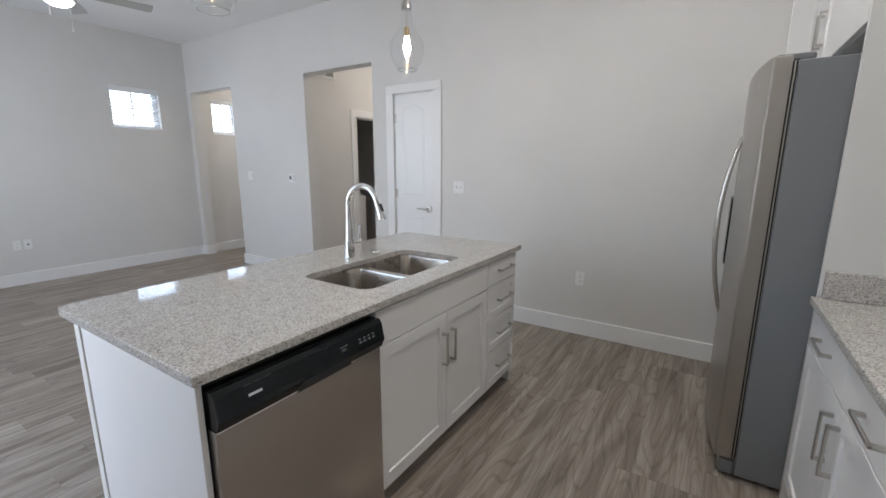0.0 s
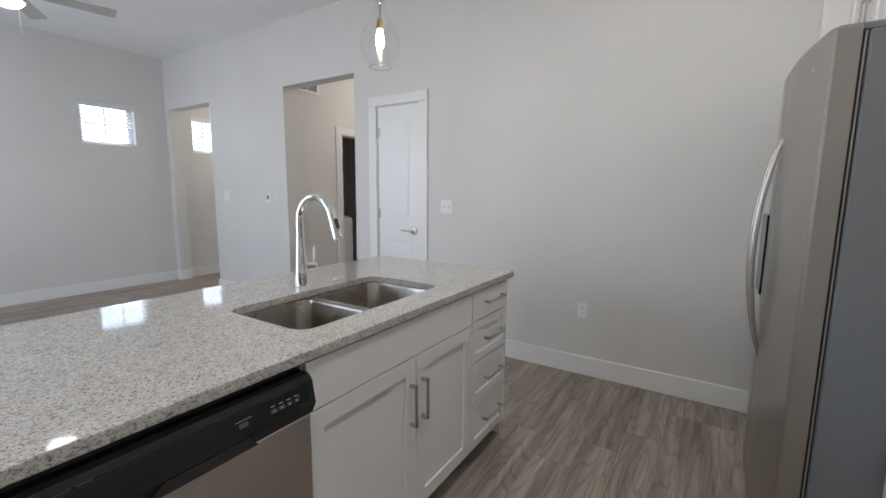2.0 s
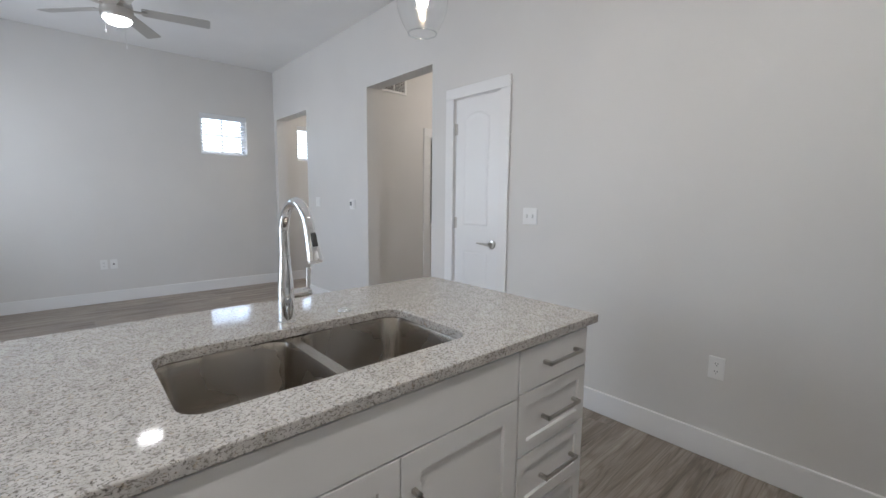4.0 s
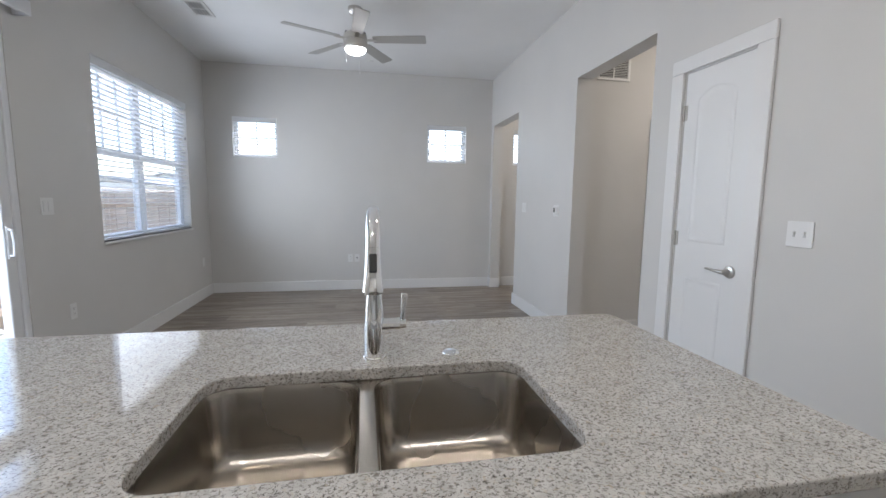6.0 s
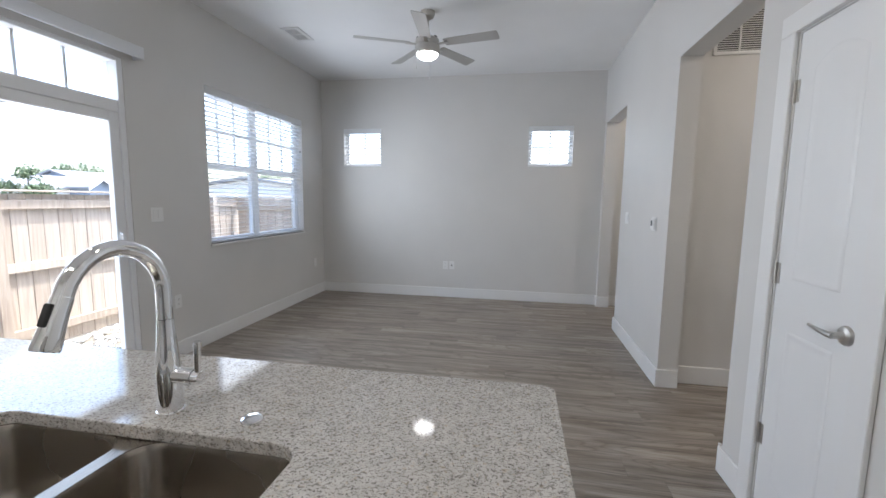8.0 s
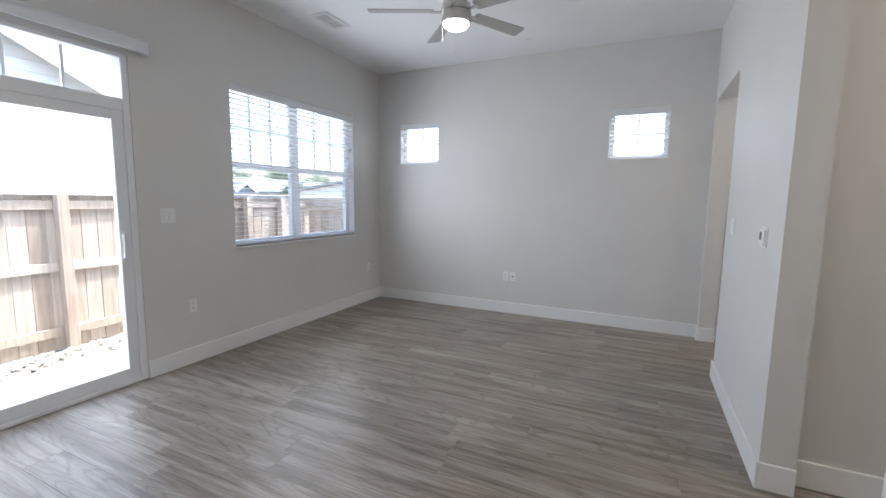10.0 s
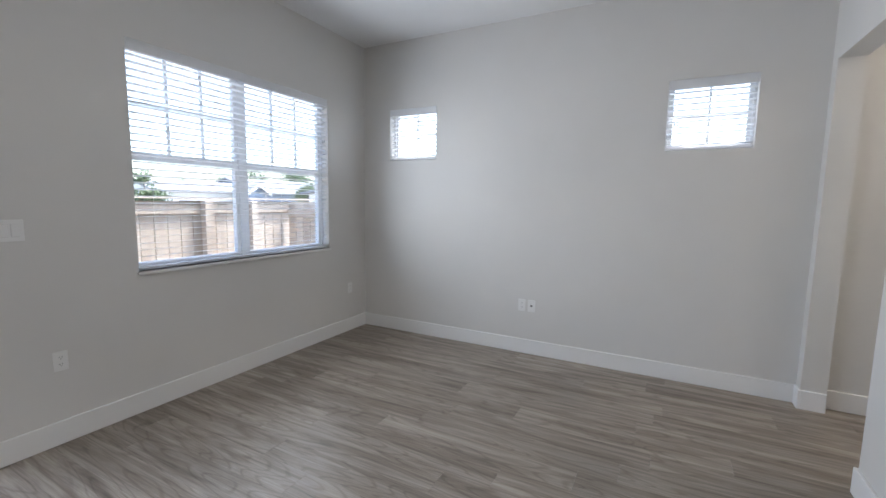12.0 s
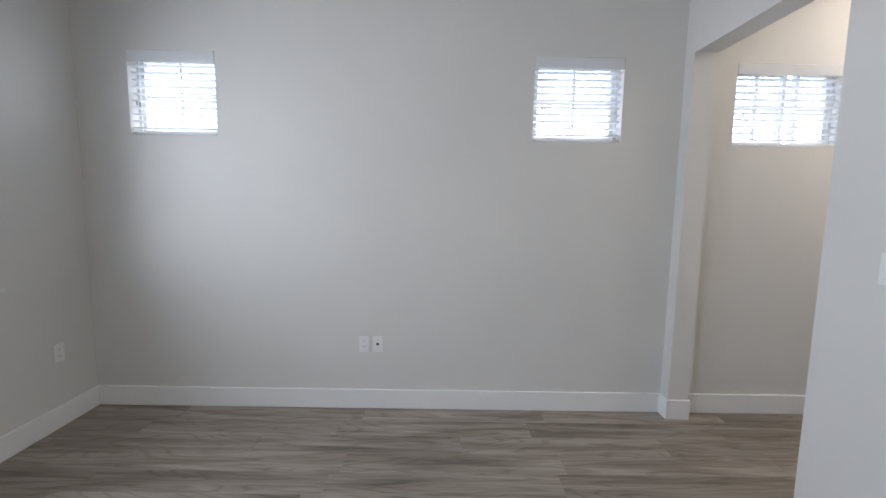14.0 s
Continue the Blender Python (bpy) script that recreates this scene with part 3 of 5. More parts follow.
val = thing("blind_valance", (-2.44, 0.05, 2.39), "white vertical-blind valance above the patio door", "valance")
part("front_board", box(-3.452, -1.43, 0.088, 0.1, 2.385, 2.472, 0.003), SLATM, val)
part("return_board", box(-3.452, -3.44, 0.003, 0.088, 2.385, 2.472, 0.002), SLATM, val)
part("return_board", box(-1.442, -1.43, 0.003, 0.088, 2.385, 2.472, 0.002), SLATM, val)
part("track", box(-3.43, -1.45, 0.03, 0.065, 2.405, 2.44, 0.003), VINYL, val)

# ---------- closet door ----------
DX0, DX1, DZ = -2.612, -2.155, 2.062


def panelled(x0, x1, z0, z1, yf, thick, panels):
    """A moulded door leaf facing -y; panels: (x, x, z, z, rise of the arch)."""
    bm = box(x0, x1, yf, yf + thick, z0, z1, 0.002)
    for a, b, lo, hi, rise in panels:
        def outline(i):
            pts = [(a + i, lo + i), (b - i, lo + i)]
            for k in range(13):
                s = 1 - k / 12
                xx = a + i + (b - a - 2 * i) * s
                pts.append((xx, hi - i - rise + rise * (1 - (2 * s - 1) ** 2)))
            return pts
        rings = [(0.0, 0.0), (0.006, 0.0022), (0.014, 0.0024), (0.022, 0.0006), (0.036, 0.0003), (0.056, 0.0018), (0.064, 0.0019)]
        b2 = bmesh.new()
        loops = []
        for inset, rise_y in rings:
            loops.append([b2.verts.new((px, yf - max(rise_y, -0.001) * 1.0 - 0.0006, pz)) for px, pz in outline(inset)])
        for l0, l1 in zip(loops, loops[1:]):
            for i in range(len(l0)):
                j = (i + 1) % len(l0)
                b2.faces.new((l0[i], l0[j], l1[j], l1[i]))
        b2.faces.new(loops[-1])
        join(bm, b2)
    return bm


door = thing("door_2", (-2.385, YD, 0), "narrow white two-panel closet door, shut", "door", kind="structure")
part("leaf", panelled(DX0, DX1, 0.012, DZ, YD + 0.004, 0.035, [(DX0 + 0.10, DX1 - 0.10, 1.09, 1.95, 0.05), (DX0 + 0.10, DX1 - 0.10, 0.21, 0.88, 0.0)]), DOORM, door, smooth=25)
part("jamb", frame_ring("x", -2.622, -2.145, 0.0, 2.07, YD + 0.002, YD + 0.14, 0.007, 0.007, 0.0, 0.006, 0.001), TRIM, door)
part("door_stop_strip", frame_ring("x", -2.615, -2.152, 0.0, 2.064, YD + 0.042, YD + 0.06, 0.012, 0.012, 0.0, 0.012, 0.001), TRIM, door)


def casing(x0, x1, z, w, parent, flat=0.018):
    part("casing", box(x0 - w, x0, YD - flat, YD - 0.0005, 0.0, z, 0.003), TRIM, parent)
    part("casing", box(x1, x1 + w, YD - flat, YD - 0.0005, 0.0, z, 0.003), TRIM, parent)
    part("casing", box(x0 - w, x1 + w, YD - flat, YD - 0.0005, z + 0.0005, z + w - 0.01, 0.003), TRIM, parent)


casing(-2.622, -2.145, 2.07, 0.092, door)
for z in (1.838, 1.102, 0.388):
    h = part("hinge", rod((-2.6135, YD - 0.001, z - 0.045), (-2.6135, YD - 0.001, z + 0.045), 0.0062, 10), NICKEL, door, "satin nickel butt hinge", smooth=40)
    part("hinge_leaf", box(-2.606, -2.590, YD + 0.001, YD + 0.0036, z - 0.043, z + 0.043), NICKEL, h)
HX, HZ = -2.205, 0.957
lev = part("door_handle", spun([(0, 0), (0.034, 0), (0.034, 0.005), (0.030, 0.011), (0.015, 0.014), (0.012, 0.02), (0.012, 0.05), (0, 0.05)], 28, Matrix.Translation((HX, YD + 0.004, HZ)) @ pose(0, 0, 0, 90)), NICKEL, door, "satin nickel lever handle", smooth=40)
part("lever", tube([(HX + 0.01, YD - 0.045, HZ), (HX - 0.01, YD - 0.047, HZ), (HX - 0.05, YD - 0.049, HZ + 0.002), (HX - 0.09, YD - 0.046, HZ + 0.004), (HX - 0.112, YD - 0.041, HZ + 0.004)], [0.010, 0.0105, 0.008, 0.007, 0.006], 12), NICKEL, lev, smooth=60)
part("latch_plate", box(DX1 - 0.006, DX1 - 0.003, YD + 0.0025, YD + 0.0038, HZ - 0.028, HZ + 0.028), NICKEL, lev)
stop = thing("door_stop", (OP1[1] - BT, YD + 0.04, 0.1), "small white-tipped spring door stop on the baseboard", "door stop")
part("spring", rod((OP1[1] - BT, YD + 0.03, 0.10), (OP1[1] - BT - 0.062, YD + 0.03, 0.102), 0.005, 10), NICKEL, stop)
part("rubber_tip", rod((OP1[1] - BT - 0.062, YD + 0.03, 0.102), (OP1[1] - BT - 0.076, YD + 0.03, 0.1025), 0.008, 12), PLASTIC, stop)

# ---------- hall and laundry ----------
hd = thing("door_3", (HALLX, 5.23, 0), "white cased laundry doorway, open", "doorway", kind="structure")
for y0, y1 in ((4.772, 4.872), (5.60, 5.70)):
    part("casing", box(HALLX + 0.0005, HALLX + 0.018, y0, y1, 0, 2.015, 0.003), TRIM, hd)
part("casing", box(HALLX + 0.0005, HALLX + 0.018, 4.772, 5.70, 2.0155, 2.11, 0.003), TRIM, hd)
part("jamb", frame_ring("y", 4.872, 5.60, 0, 2.015, HALLX - 0.118, HALLX - 0.002, 0.012, 0.012, 0.0, 0.012, 0.001), TRIM, hd)


def grille(name, m, w, h, n, label, cols=2, frame_w=0.025, tilt=28):
    """A louvred vent of w by h that faces +z of the pose m."""
    t = tagged(new(name), label, "vent")
    t.matrix_basis = m
    OFF[t] = Vector((0, 0, 0))
    bm = None
    for a, b, c, d in ((-w / 2, w / 2, -h / 2, -h / 2 + frame_w), (-w / 2, w / 2, h / 2 - frame_w, h / 2), (-w / 2, -w / 2 + frame_w, -h / 2 + frame_w, h / 2 - frame_w), (w / 2 - frame_w, w / 2, -h / 2 + frame_w, h / 2 - frame_w)):
        bm = box(a, b, c, d, 0.0005, 0.012, 0.003, 1, bm)
    part("frame", bm, PLASTIC, t)
    part("backing", box(-w / 2 + 0.01, w / 2 - 0.01, -h / 2 + 0.01, h / 2 - 0.01, 0.0005, 0.002), SLOT, t)
    for i in range(1, cols):
        c = -w / 2 + w * i / cols
        part("divider", box(c - 0.005, c + 0.005, -h / 2 + frame_w, h / 2 - frame_w, 0.003, 0.012), PLASTIC, t)
    mesh = None
    for i in range(n):
        y = -h / 2 + frame_w + (h - 2 * frame_w) * (i + 0.5) / n
        pitch = (h - 2 * frame_w) / n
        if mesh is None:
            bm = box(-w / 2 + frame_w, w / 2 - frame_w, -pitch * 0.22, pitch * 0.22, -0.0008, 0.0008)
            ob = part("slat", bm, PLASTIC, t)
            mesh = ob.data
        else:
            ob = new("slat", mesh)
            ob.parent = t
        ob.matrix_basis = pose(0, y, 0.007, tilt, 0, 0)
    return t


grille("return_air_grille", Matrix.Translation((HALLX, 4.352, 2.605)) @ pose(0, 0, 0, 90, 0, 90), 0.335, 0.345, 20, "white louvred return air grille high on the wall")
wm = thing("washing_machine", (-4.75, 5.05, 0), "white top-loading washing machine in the dark laundry", "washer")
part("body", box(-5.1, -4.42, 4.75, 5.42, 0.02, 0.92, 0.02, 3), LAUNDRYW, wm)
part("lid", box(-5.06, -4.46, 4.79, 5.38, 0.9205, 0.945, 0.01, 2), LAUNDRYW, wm)
part("control_panel", box(-5.1, -4.98, 4.75, 5.42, 0.9455, 1.08, 0.015, 2), BLACKM, wm, "dark control panel")
ws = thing("wire_shelf", (-5.0, 5.2, 1.6), "white wire shelf on the laundry wall", "shelf")
for i in range(7):
    part("wire", rod((-5.29 + 0.05 * i, 4.58, 1.6), (-5.29 + 0.05 * i, 6.18, 1.6), 0.003, 6), PLASTIC, ws)
for i in range(18):
    part("cross_wire", rod((-5.295, 4.62 + 0.09 * i, 1.604), (-4.985, 4.62 + 0.09 * i, 1.604), 0.002, 5), PLASTIC, ws)
for y in (4.85, 5.6):
    part("bracket", rod((-5.0, y, 1.6), (-5.298, y, 1.3), 0.005, 6), PLASTIC, ws)


# ---------- switches, outlets, thermostat ----------
def plate(name, m, kind, gangs, label, category):
    """A wall plate that faces +z of the pose m, its x along the wall and y up."""
    t = tagged(new(name), label, category)
    t.matrix_basis = m
    OFF[t] = Vector((0, 0, 0))
    w = 0.070 + 0.046 * (gangs - 1)
    part("cover", prism(rounded(-w / 2, w / 2, -0.057, 0.057, 0.005, 3), 0.0005, 0.006, 0.002, 1), PLASTIC, t)
    for g in range(gangs):
        c = (g - (gangs - 1) / 2) * 0.046
        if kind == "outlet":
            for s in (-0.02, 0.02):
                f = part("socket", prism(rounded(c - 0.017, c + 0.017, s - 0.014, s + 0.014, 0.008, 4), 0.006, 0.0075), PLASTIC, t)
                for q in (-0.006, 0.006):
                    part("slot", box(c + q - 0.0012, c + q + 0.0012, s - 0.001, s + 0.007, 0.0072, 0.0078), SLOT, f)
                part("ground_hole", box(c - 0.002, c + 0.002, s - 0.009, s - 0.005, 0.0072, 0.0078), SLOT, f)
        elif kind == "data":
            part("jack", box(c - 0.009, c + 0.009, -0.008, 0.008, 0.006, 0.0075, 0.001), BLACKM, t, "black jack")
            part("screw", box(c - 0.002, c + 0.002, 0.026, 0.03, 0.006, 0.0072), GREYMARK, t)
            part("screw", box(c - 0.002, c + 0.002, -0.03, -0.026, 0.006, 0.0072), GREYMARK, t)
        elif kind == "rocker":
            part("surround", box(c - 0.018, c + 0.018, -0.034, 0.034, 0.006, 0.0064), PALEMARK, t)
            part("rocker", box(c - 0.017, c + 0.017, -0.033, 0.033, 0.0062, 0.0105, 0.002), PLASTIC, t)
        else:
            part("slot_frame", box(c - 0.006, c + 0.006, -0.013, 0.013, 0.006, 0.0072), PALEMARK, t)
            part("toggle", box(c - 0.0045, c + 0.0045, -0.002, 0.011, 0.0072, 0.016, 0.001), PLASTIC, t)
    return t


NORTH = lambda x, z: Matrix.Translation((x, YD, z)) @ pose(0, 0, 0, 90)
SOUTH = lambda x, z: Matrix.Translation((x, YL, z)) @ pose(0, 0, 0, 90, 0, 180)
WEST = lambda y, z: Matrix.Translation((XF, y, z)) @ pose(0, 0, 0, 90, 0, 90)
plate("light_switch", NORTH(-1.862, 1.183), "toggle", 2, "white two-gang toggle light switch by the closet", "switch")
plate("light_switch", NORTH(-5.10, 1.235), "rocker", 2, "white rocker light switch by the entry opening", "switch")
plate("light_switch", SOUTH(-3.574, 1.24), "rocker", 2, "white rocker light switch beside the patio door", "switch")
plate("wall_outlet", NORTH(-0.70, 0.477), "outlet", 1, "white duplex wall outlet in the kitchen", "outlet")
plate("wall_outlet", SOUTH(-3.734, 0.486), "outlet", 1, "white duplex wall outlet beside the patio door", "outlet")
plate("wall_outlet", SOUTH(-6.237, 0.472), "outlet", 1, "white duplex wall outlet in the corner", "outlet")
plate("wall_outlet", WEST(1.862, 0.463), "outlet", 1, "white duplex wall outlet under the windows", "outlet")
plate("data_outlet", WEST(1.956, 0.463), "data", 1, "white wall plate with a black jack", "outlet")
th = thing("thermostat", (-4.25, YD, 1.22), "white wall thermostat with a grey screen", "thermostat")
part("mount", prism(rounded(-4.305, -4.195, 1.165, 1.275, 0.008, 3), 0, 0.006, 0.001, 1, m=Matrix(((1, 0, 0, 0), (0, 0, -1, YD - 0.0005), (0, 1, 0, 0), (0, 0, 0, 1)))), PLASTIC, th)
part("body", box(-4.295, -4.205, YD - 0.018, YD - 0.0068, 1.178, 1.262, 0.006, 2), PLASTIC, th)
part("screen", box(-4.282, -4.245, YD - 0.0192, YD - 0.018, 1.205, 1.248), SCREEN, th)

# ---------- ceiling pieces ----------
grille("ceiling_vent", Matrix.Translation((-4.86, 0.56, ZC)) @ pose(0, 0, 0, 180, 0, 0), 0.34, 0.19, 5, "white ceiling air vent with slats", 2, 0.03, 40)
sd = thing("sprinkler_cover", (-6.05, 2.16, ZC), "small white round sprinkler cover", "sprinkler")
part("cover", spun([(0, -0.008), (0.035, -0.007), (0.04, -0.001), (0, -0.001)], 24, Matrix.Translation((-6.05, 2.16, ZC))), PLASTIC, sd)
for x, y in ((-0.1, 0.7), (-0.1, 1.7), (-0.1, 2.7)):
    dl = thing("recessed_light", (x, y, ZC), "round white recessed ceiling light, lit", "ceiling light", "kitchen downlights")
    part("trim_ring", spun([(0.055, -0.001), (0.055, -0.006), (0.075, -0.006), (0.082, -0.001)], 28, Matrix.Translation((x, y, ZC))), PLASTIC, dl)
    part("lens", spun([(0, -0.003), (0.0545, -0.003), (0.0545, -0.001), (0, -0.001)], 28, Matrix.Translation((x, y, ZC))), DOWNGLOW, dl)

for x, y in ((-3.0, 5.4), (-5.86, 5.55)):
    fl = thing("flush_ceiling_light", (x, y, ZC), "round white flush ceiling light, lit", "ceiling light", "hall and entry lights")
    part("base", spun([(0, -0.001), (0.15, -0.001), (0.15, -0.02), (0, -0.02)], 32, Matrix.Translation((x, y, ZC))), PLASTIC, fl)
    part("diffuser", spun([(0.14, -0.0205), (0.135, -0.045), (0.1, -0.06), (0, -0.065)], 32, Matrix.Translation((x, y, ZC))), HALLGLOW, fl, smooth=180)

# ---------- ceiling fan ----------
FX, FY = -4.55, 2.0
BLADE = painted("fan_blade_silver", (0.42, 0.41, 0.39), 0.4, 60, 0.0002, 0.03)
fan = thing("ceiling_fan", (FX, FY, ZC), "brushed nickel five-blade ceiling fan with a lit dome light", "ceiling fan")
FM = Matrix.Translation((FX, FY, 0))
part("canopy", spun([(0, 3.069), (0.065, 3.069), (0.065, 3.045), (0.05, 3.015), (0.022, 3.0), (0.014, 2.995), (0, 2.995)], 28, FM), NICKEL, fan, smooth=40)
part("downrod", rod((FX, FY, 2.85), (FX, FY, 2.998), 0.0125, 14), NICKEL, fan, smooth=40)
part("motor_housing", spun([(0, 2.865), (0.03, 2.865), (0.04, 2.85), (0.085, 2.845), (0.105, 2.83), (0.11, 2.80), (0.11, 2.782), (0.104, 2.779), (0.104, 2.773), (0.112, 2.770), (0.112, 2.725), (0.108, 2.708), (0.102, 2.700), (0, 2.700)], 36, FM), NICKEL, fan, smooth=40)
part("light_dome", spun([(0.098, 2.6995), (0.094, 2.69), (0.08, 2.675), (0.06, 2.664), (0.03, 2.658), (0, 2.657)], 32, FM), FANGLOW, fan, "lit white opal glass dome", smooth=180)
for k in range(6):
    a = 2 * math.pi * k / 6
    part("vent_slot", box(-0.018, 0.018, -0.002, 0.002, -0.004, 0.004), SLOT, fan).matrix_basis = Matrix.Translation((0.098 * math.cos(a), 0.098 * math.sin(a), 2.84 - ZC)) @ Matrix.Rotation(a + math.pi / 2, 4, "Z") @ Matrix.Translation(OFF[fan])
for k in range(5):
    a = radians(6 + 72 * k)
    arm = part("blade_arm", box(0.08, 0.20, -0.018, 0.018, 2.778, 2.786, 0.002), NICKEL, fan)
    out = rounded(0.165, 0.66, -0.062, 0.062, 0.018, 4)
    out = [(x, y * (0.82 + 0.18 * min(1, (x - 0.165) / 0.3))) for x, y in out]
    bl = part("blade", prism(out, -0.003, 0.003, 0.001, 1, m=Matrix.Translation((0, 0, 2.790)) @ Matrix.Rotation(radians(-12), 4, "X")), BLADE, fan, "silver-grey fan blade")
    turn = Matrix.Rotation(a, 4, "Z")
    for ob in (arm, bl):
        ob.data.transform(Matrix.Translation((FX, FY, ZC)))
        ob.data.transform(turn)
        ob.data.transform(Matrix.Translation((0, 0, -ZC)))
for dx, dy, z0 in ((0.09, 0.04, 2.49), (0.06, -0.085, 2.59)):
    c = part("pull_chain", rod((FX + dx, FY + dy, z0), (FX + dx, FY + dy, 2.745), 0.002, 6), PLASTIC, fan)
    part("chain_knob", spun([(0, -0.03), (0.005, -0.028), (0.006, -0.012), (0.003, 0), (0, 0)], 12, Matrix.Translation((FX + dx, FY + dy, z0))), PLASTIC, c)


# ---------- pendants ----------
def pendant(x, y):
    t = thing("pendant_light", (x, y, ZC), "clear glass jug pendant with a lit bulb", "pendant light", "pendants over the island")
    m = Matrix.Translation((x, y, 0))
    part("canopy", spun([(0, 3.069), (0.06, 3.069), (0.06, 3.055), (0.05, 3.045), (0, 3.045)], 28, m), NICKEL, t, smooth=40)
    part("stem", rod((x, y, 2.29), (x, y, 3.046), 0.004, 10), NICKEL, t, smooth=40)
    part("cap", spun([(0, 2.335), (0.022, 2.335), (0.030, 2.32), (0.030, 2.292), (0, 2.292)], 24, m), NICKEL, t, smooth=40)
    part("socket_stem", rod((x, y, 2.195), (x, y, 2.2915), 0.006, 12), NICKEL, t, smooth=40)
    part("socket", spun([(0, 2.195), (0.015, 2.194), (0.018, 2.186), (0.018, 2.150), (0.020, 2.147), (0.020, 2.141), (0, 2.140)], 20, m), BRASS, t, "warm brass lamp socket", smooth=40)
    outer = [(0.030, 2.305), (0.029, 2.26), (0.032, 2.225), (0.041, 2.196), (0.062, 2.165), (0.086, 2.135), (0.099, 2.105), (0.103, 2.075), (0.098, 2.040), (0.085, 2.004), (0.068, 1.974), (0.058, 1.958)]
    g = part("glass_shade", spun(outer, 44, m), BULBGLASS, t, "clear blown glass shade", smooth=180)
    g.visible_shadow = False
    ring = [(0.0565 + 0.0032 * math.cos(radians(k)), 1.955 + 0.0032 * math.sin(radians(k))) for k in range(0, 361, 45)]
    lip = part("glass_lip", spun(ring, 44, m), LIPGLASS, g, "thick rolled glass lip", smooth=180)
    lip.visible_shadow = False
    part("bulb", spun([(0.012, 2.1395), (0.013, 2.128), (0.018, 2.110), (0.022, 2.090), (0.0215, 2.074), (0.016, 2.058), (0.008, 2.051), (0, 2.05)], 24, m), BULBGLOW, t, "lit warm bulb", smooth=180)


pendant(-1.508, 2.706)
pendant(-1.508, 1.515)

# ---------- island ----------
IX0, IX1, IY0, IY1, ZT = -1.745, -0.828, 0.976, 2.968, 0.90
SX0, SX1, SY0, SY1 = -1.360, -0.962, 1.714, 2.456


def worktop(name, outer, inner, z0, z1, mat, label):
    bm = bmesh.new()
    loops = []
    for pts in (outer, inner):
        if pts:
            vs = [bm.verts.new((x, y, z0)) for x, y in pts]
            loops += [bm.edges.new((vs[i], vs[(i + 1) % len(vs)])) for i in range(len(vs))]
    bmesh.ops.triangle_fill(bm, edges=loops, use_beauty=True)
    if inner:
        mx0, mx1 = min(p[0] for p in inner), max(p[0] for p in inner)
        my0, my1 = min(p[1] for p in inner), max(p[1] for p in inner)
        bad = [f for f in bm.faces if mx0 + 0.02 < f.calc_center_median().x < mx1 - 0.02 and my0 + 0.02 < f.calc_center_median().y < my1 - 0.02 and all(mx0 - 1e-4 < v.co.x < mx1 + 1e-4 and my0 - 1e-4 < v.co.y < my1 + 1e-4 for v in f.verts)]
        bmesh.ops.delete(bm, geom=bad, context="FACES")
    up = bmesh.ops.extrude_face_region(bm, geom=bm.faces[:])["geom"]
    bmesh.ops.translate(bm, verts=[v for v in up if isinstance(v, bmesh.types.BMVert)], vec=(0, 0, z1 - z0))
    rim = [e for e in bm.edges if len(e.link_faces) == 2 and e.calc_face_angle(0) > 1.0 and abs(e.verts[0].co.z - e.verts[1].co.z) < 1e-5]
    bmesh.ops.bevel(bm, geom=rim, offset=0.0035, segments=2, affect="EDGES", profile=0.5)
    return solid(name, bm, mat, label, "countertop")


worktop("island_countertop", rounded(IX0, IX1, IY0, IY1, 0.035, 6, (1, 0.25, 0.25, 1)), rounded(SX0, SX1, SY0, SY1, 0.055, 6), ZT - 0.03, ZT, GRANITE, "polished speckled grey-white granite island countertop")
CF = -0.84   # cabinet fronts
CB = -1.57   # back of the island
ip = thing("island_end_panel", (-1.25, 0.992, 0), "white painted end panel of the island", "panel")
part("board", box(CB, CF - 0.0, 0.984, 1.0, 0.0, ZT - 0.031, 0.0015), CAB, ip)
part("corner_trim", box(CB - 0.02, CB + 0.018, 0.978, 0.9835, 0.0, ZT - 0.031, 0.0015), CAB, ip)
ib = thing("island_back_panel", (CB, 2.0, 0), "white painted back panel of the island", "panel")
part("board", box(CB - 0.018, CB - 0.0005, 0.984, 2.93, 0.0, ZT - 0.031, 0.0015), CAB, ib)
ie = thing("island_end_panel", (-1.25, 2.92, 0), "white painted end panel of the island", "panel")
part("board", box(CB, CF - 0.02, 2.908, 2.924, 0.0, ZT - 0.031, 0.0015), CAB, ie)


def shaker(x, y0, y1, z0, z1, face, rail=0.058, flat=False):
    """A shaker front in the plane x, facing face (+1 or -1 along x)."""
    t = 0.019
    a, b = sorted((x, x - face * t))
    if flat:
        return box(a, b, y0, y1, z0, z1, 0.002)
    bm = box(a, b, y0, y1, z0, z1)
    front = max(bm.faces, key=lambda f: face * f.calc_center_median().x)
    bmesh.ops.inset_region(bm, faces=[front], thickness=rail, use_even_offset=True)
    bmesh.ops.inset_region(bm, faces=[front], thickness=0.002, depth=-0.009)
    rim = [e for e in bm.edges if abs(e.verts[0].co.x - x) < 1e-5 and abs(e.verts[1].co.x - x) < 1e-5 and len(e.link_faces) == 2 and e.calc_face_angle(0) > 1.2]
    bmesh.ops.bevel(bm, geom=rim, offset=0.0015, segments=1, affect="EDGES")
    return bm


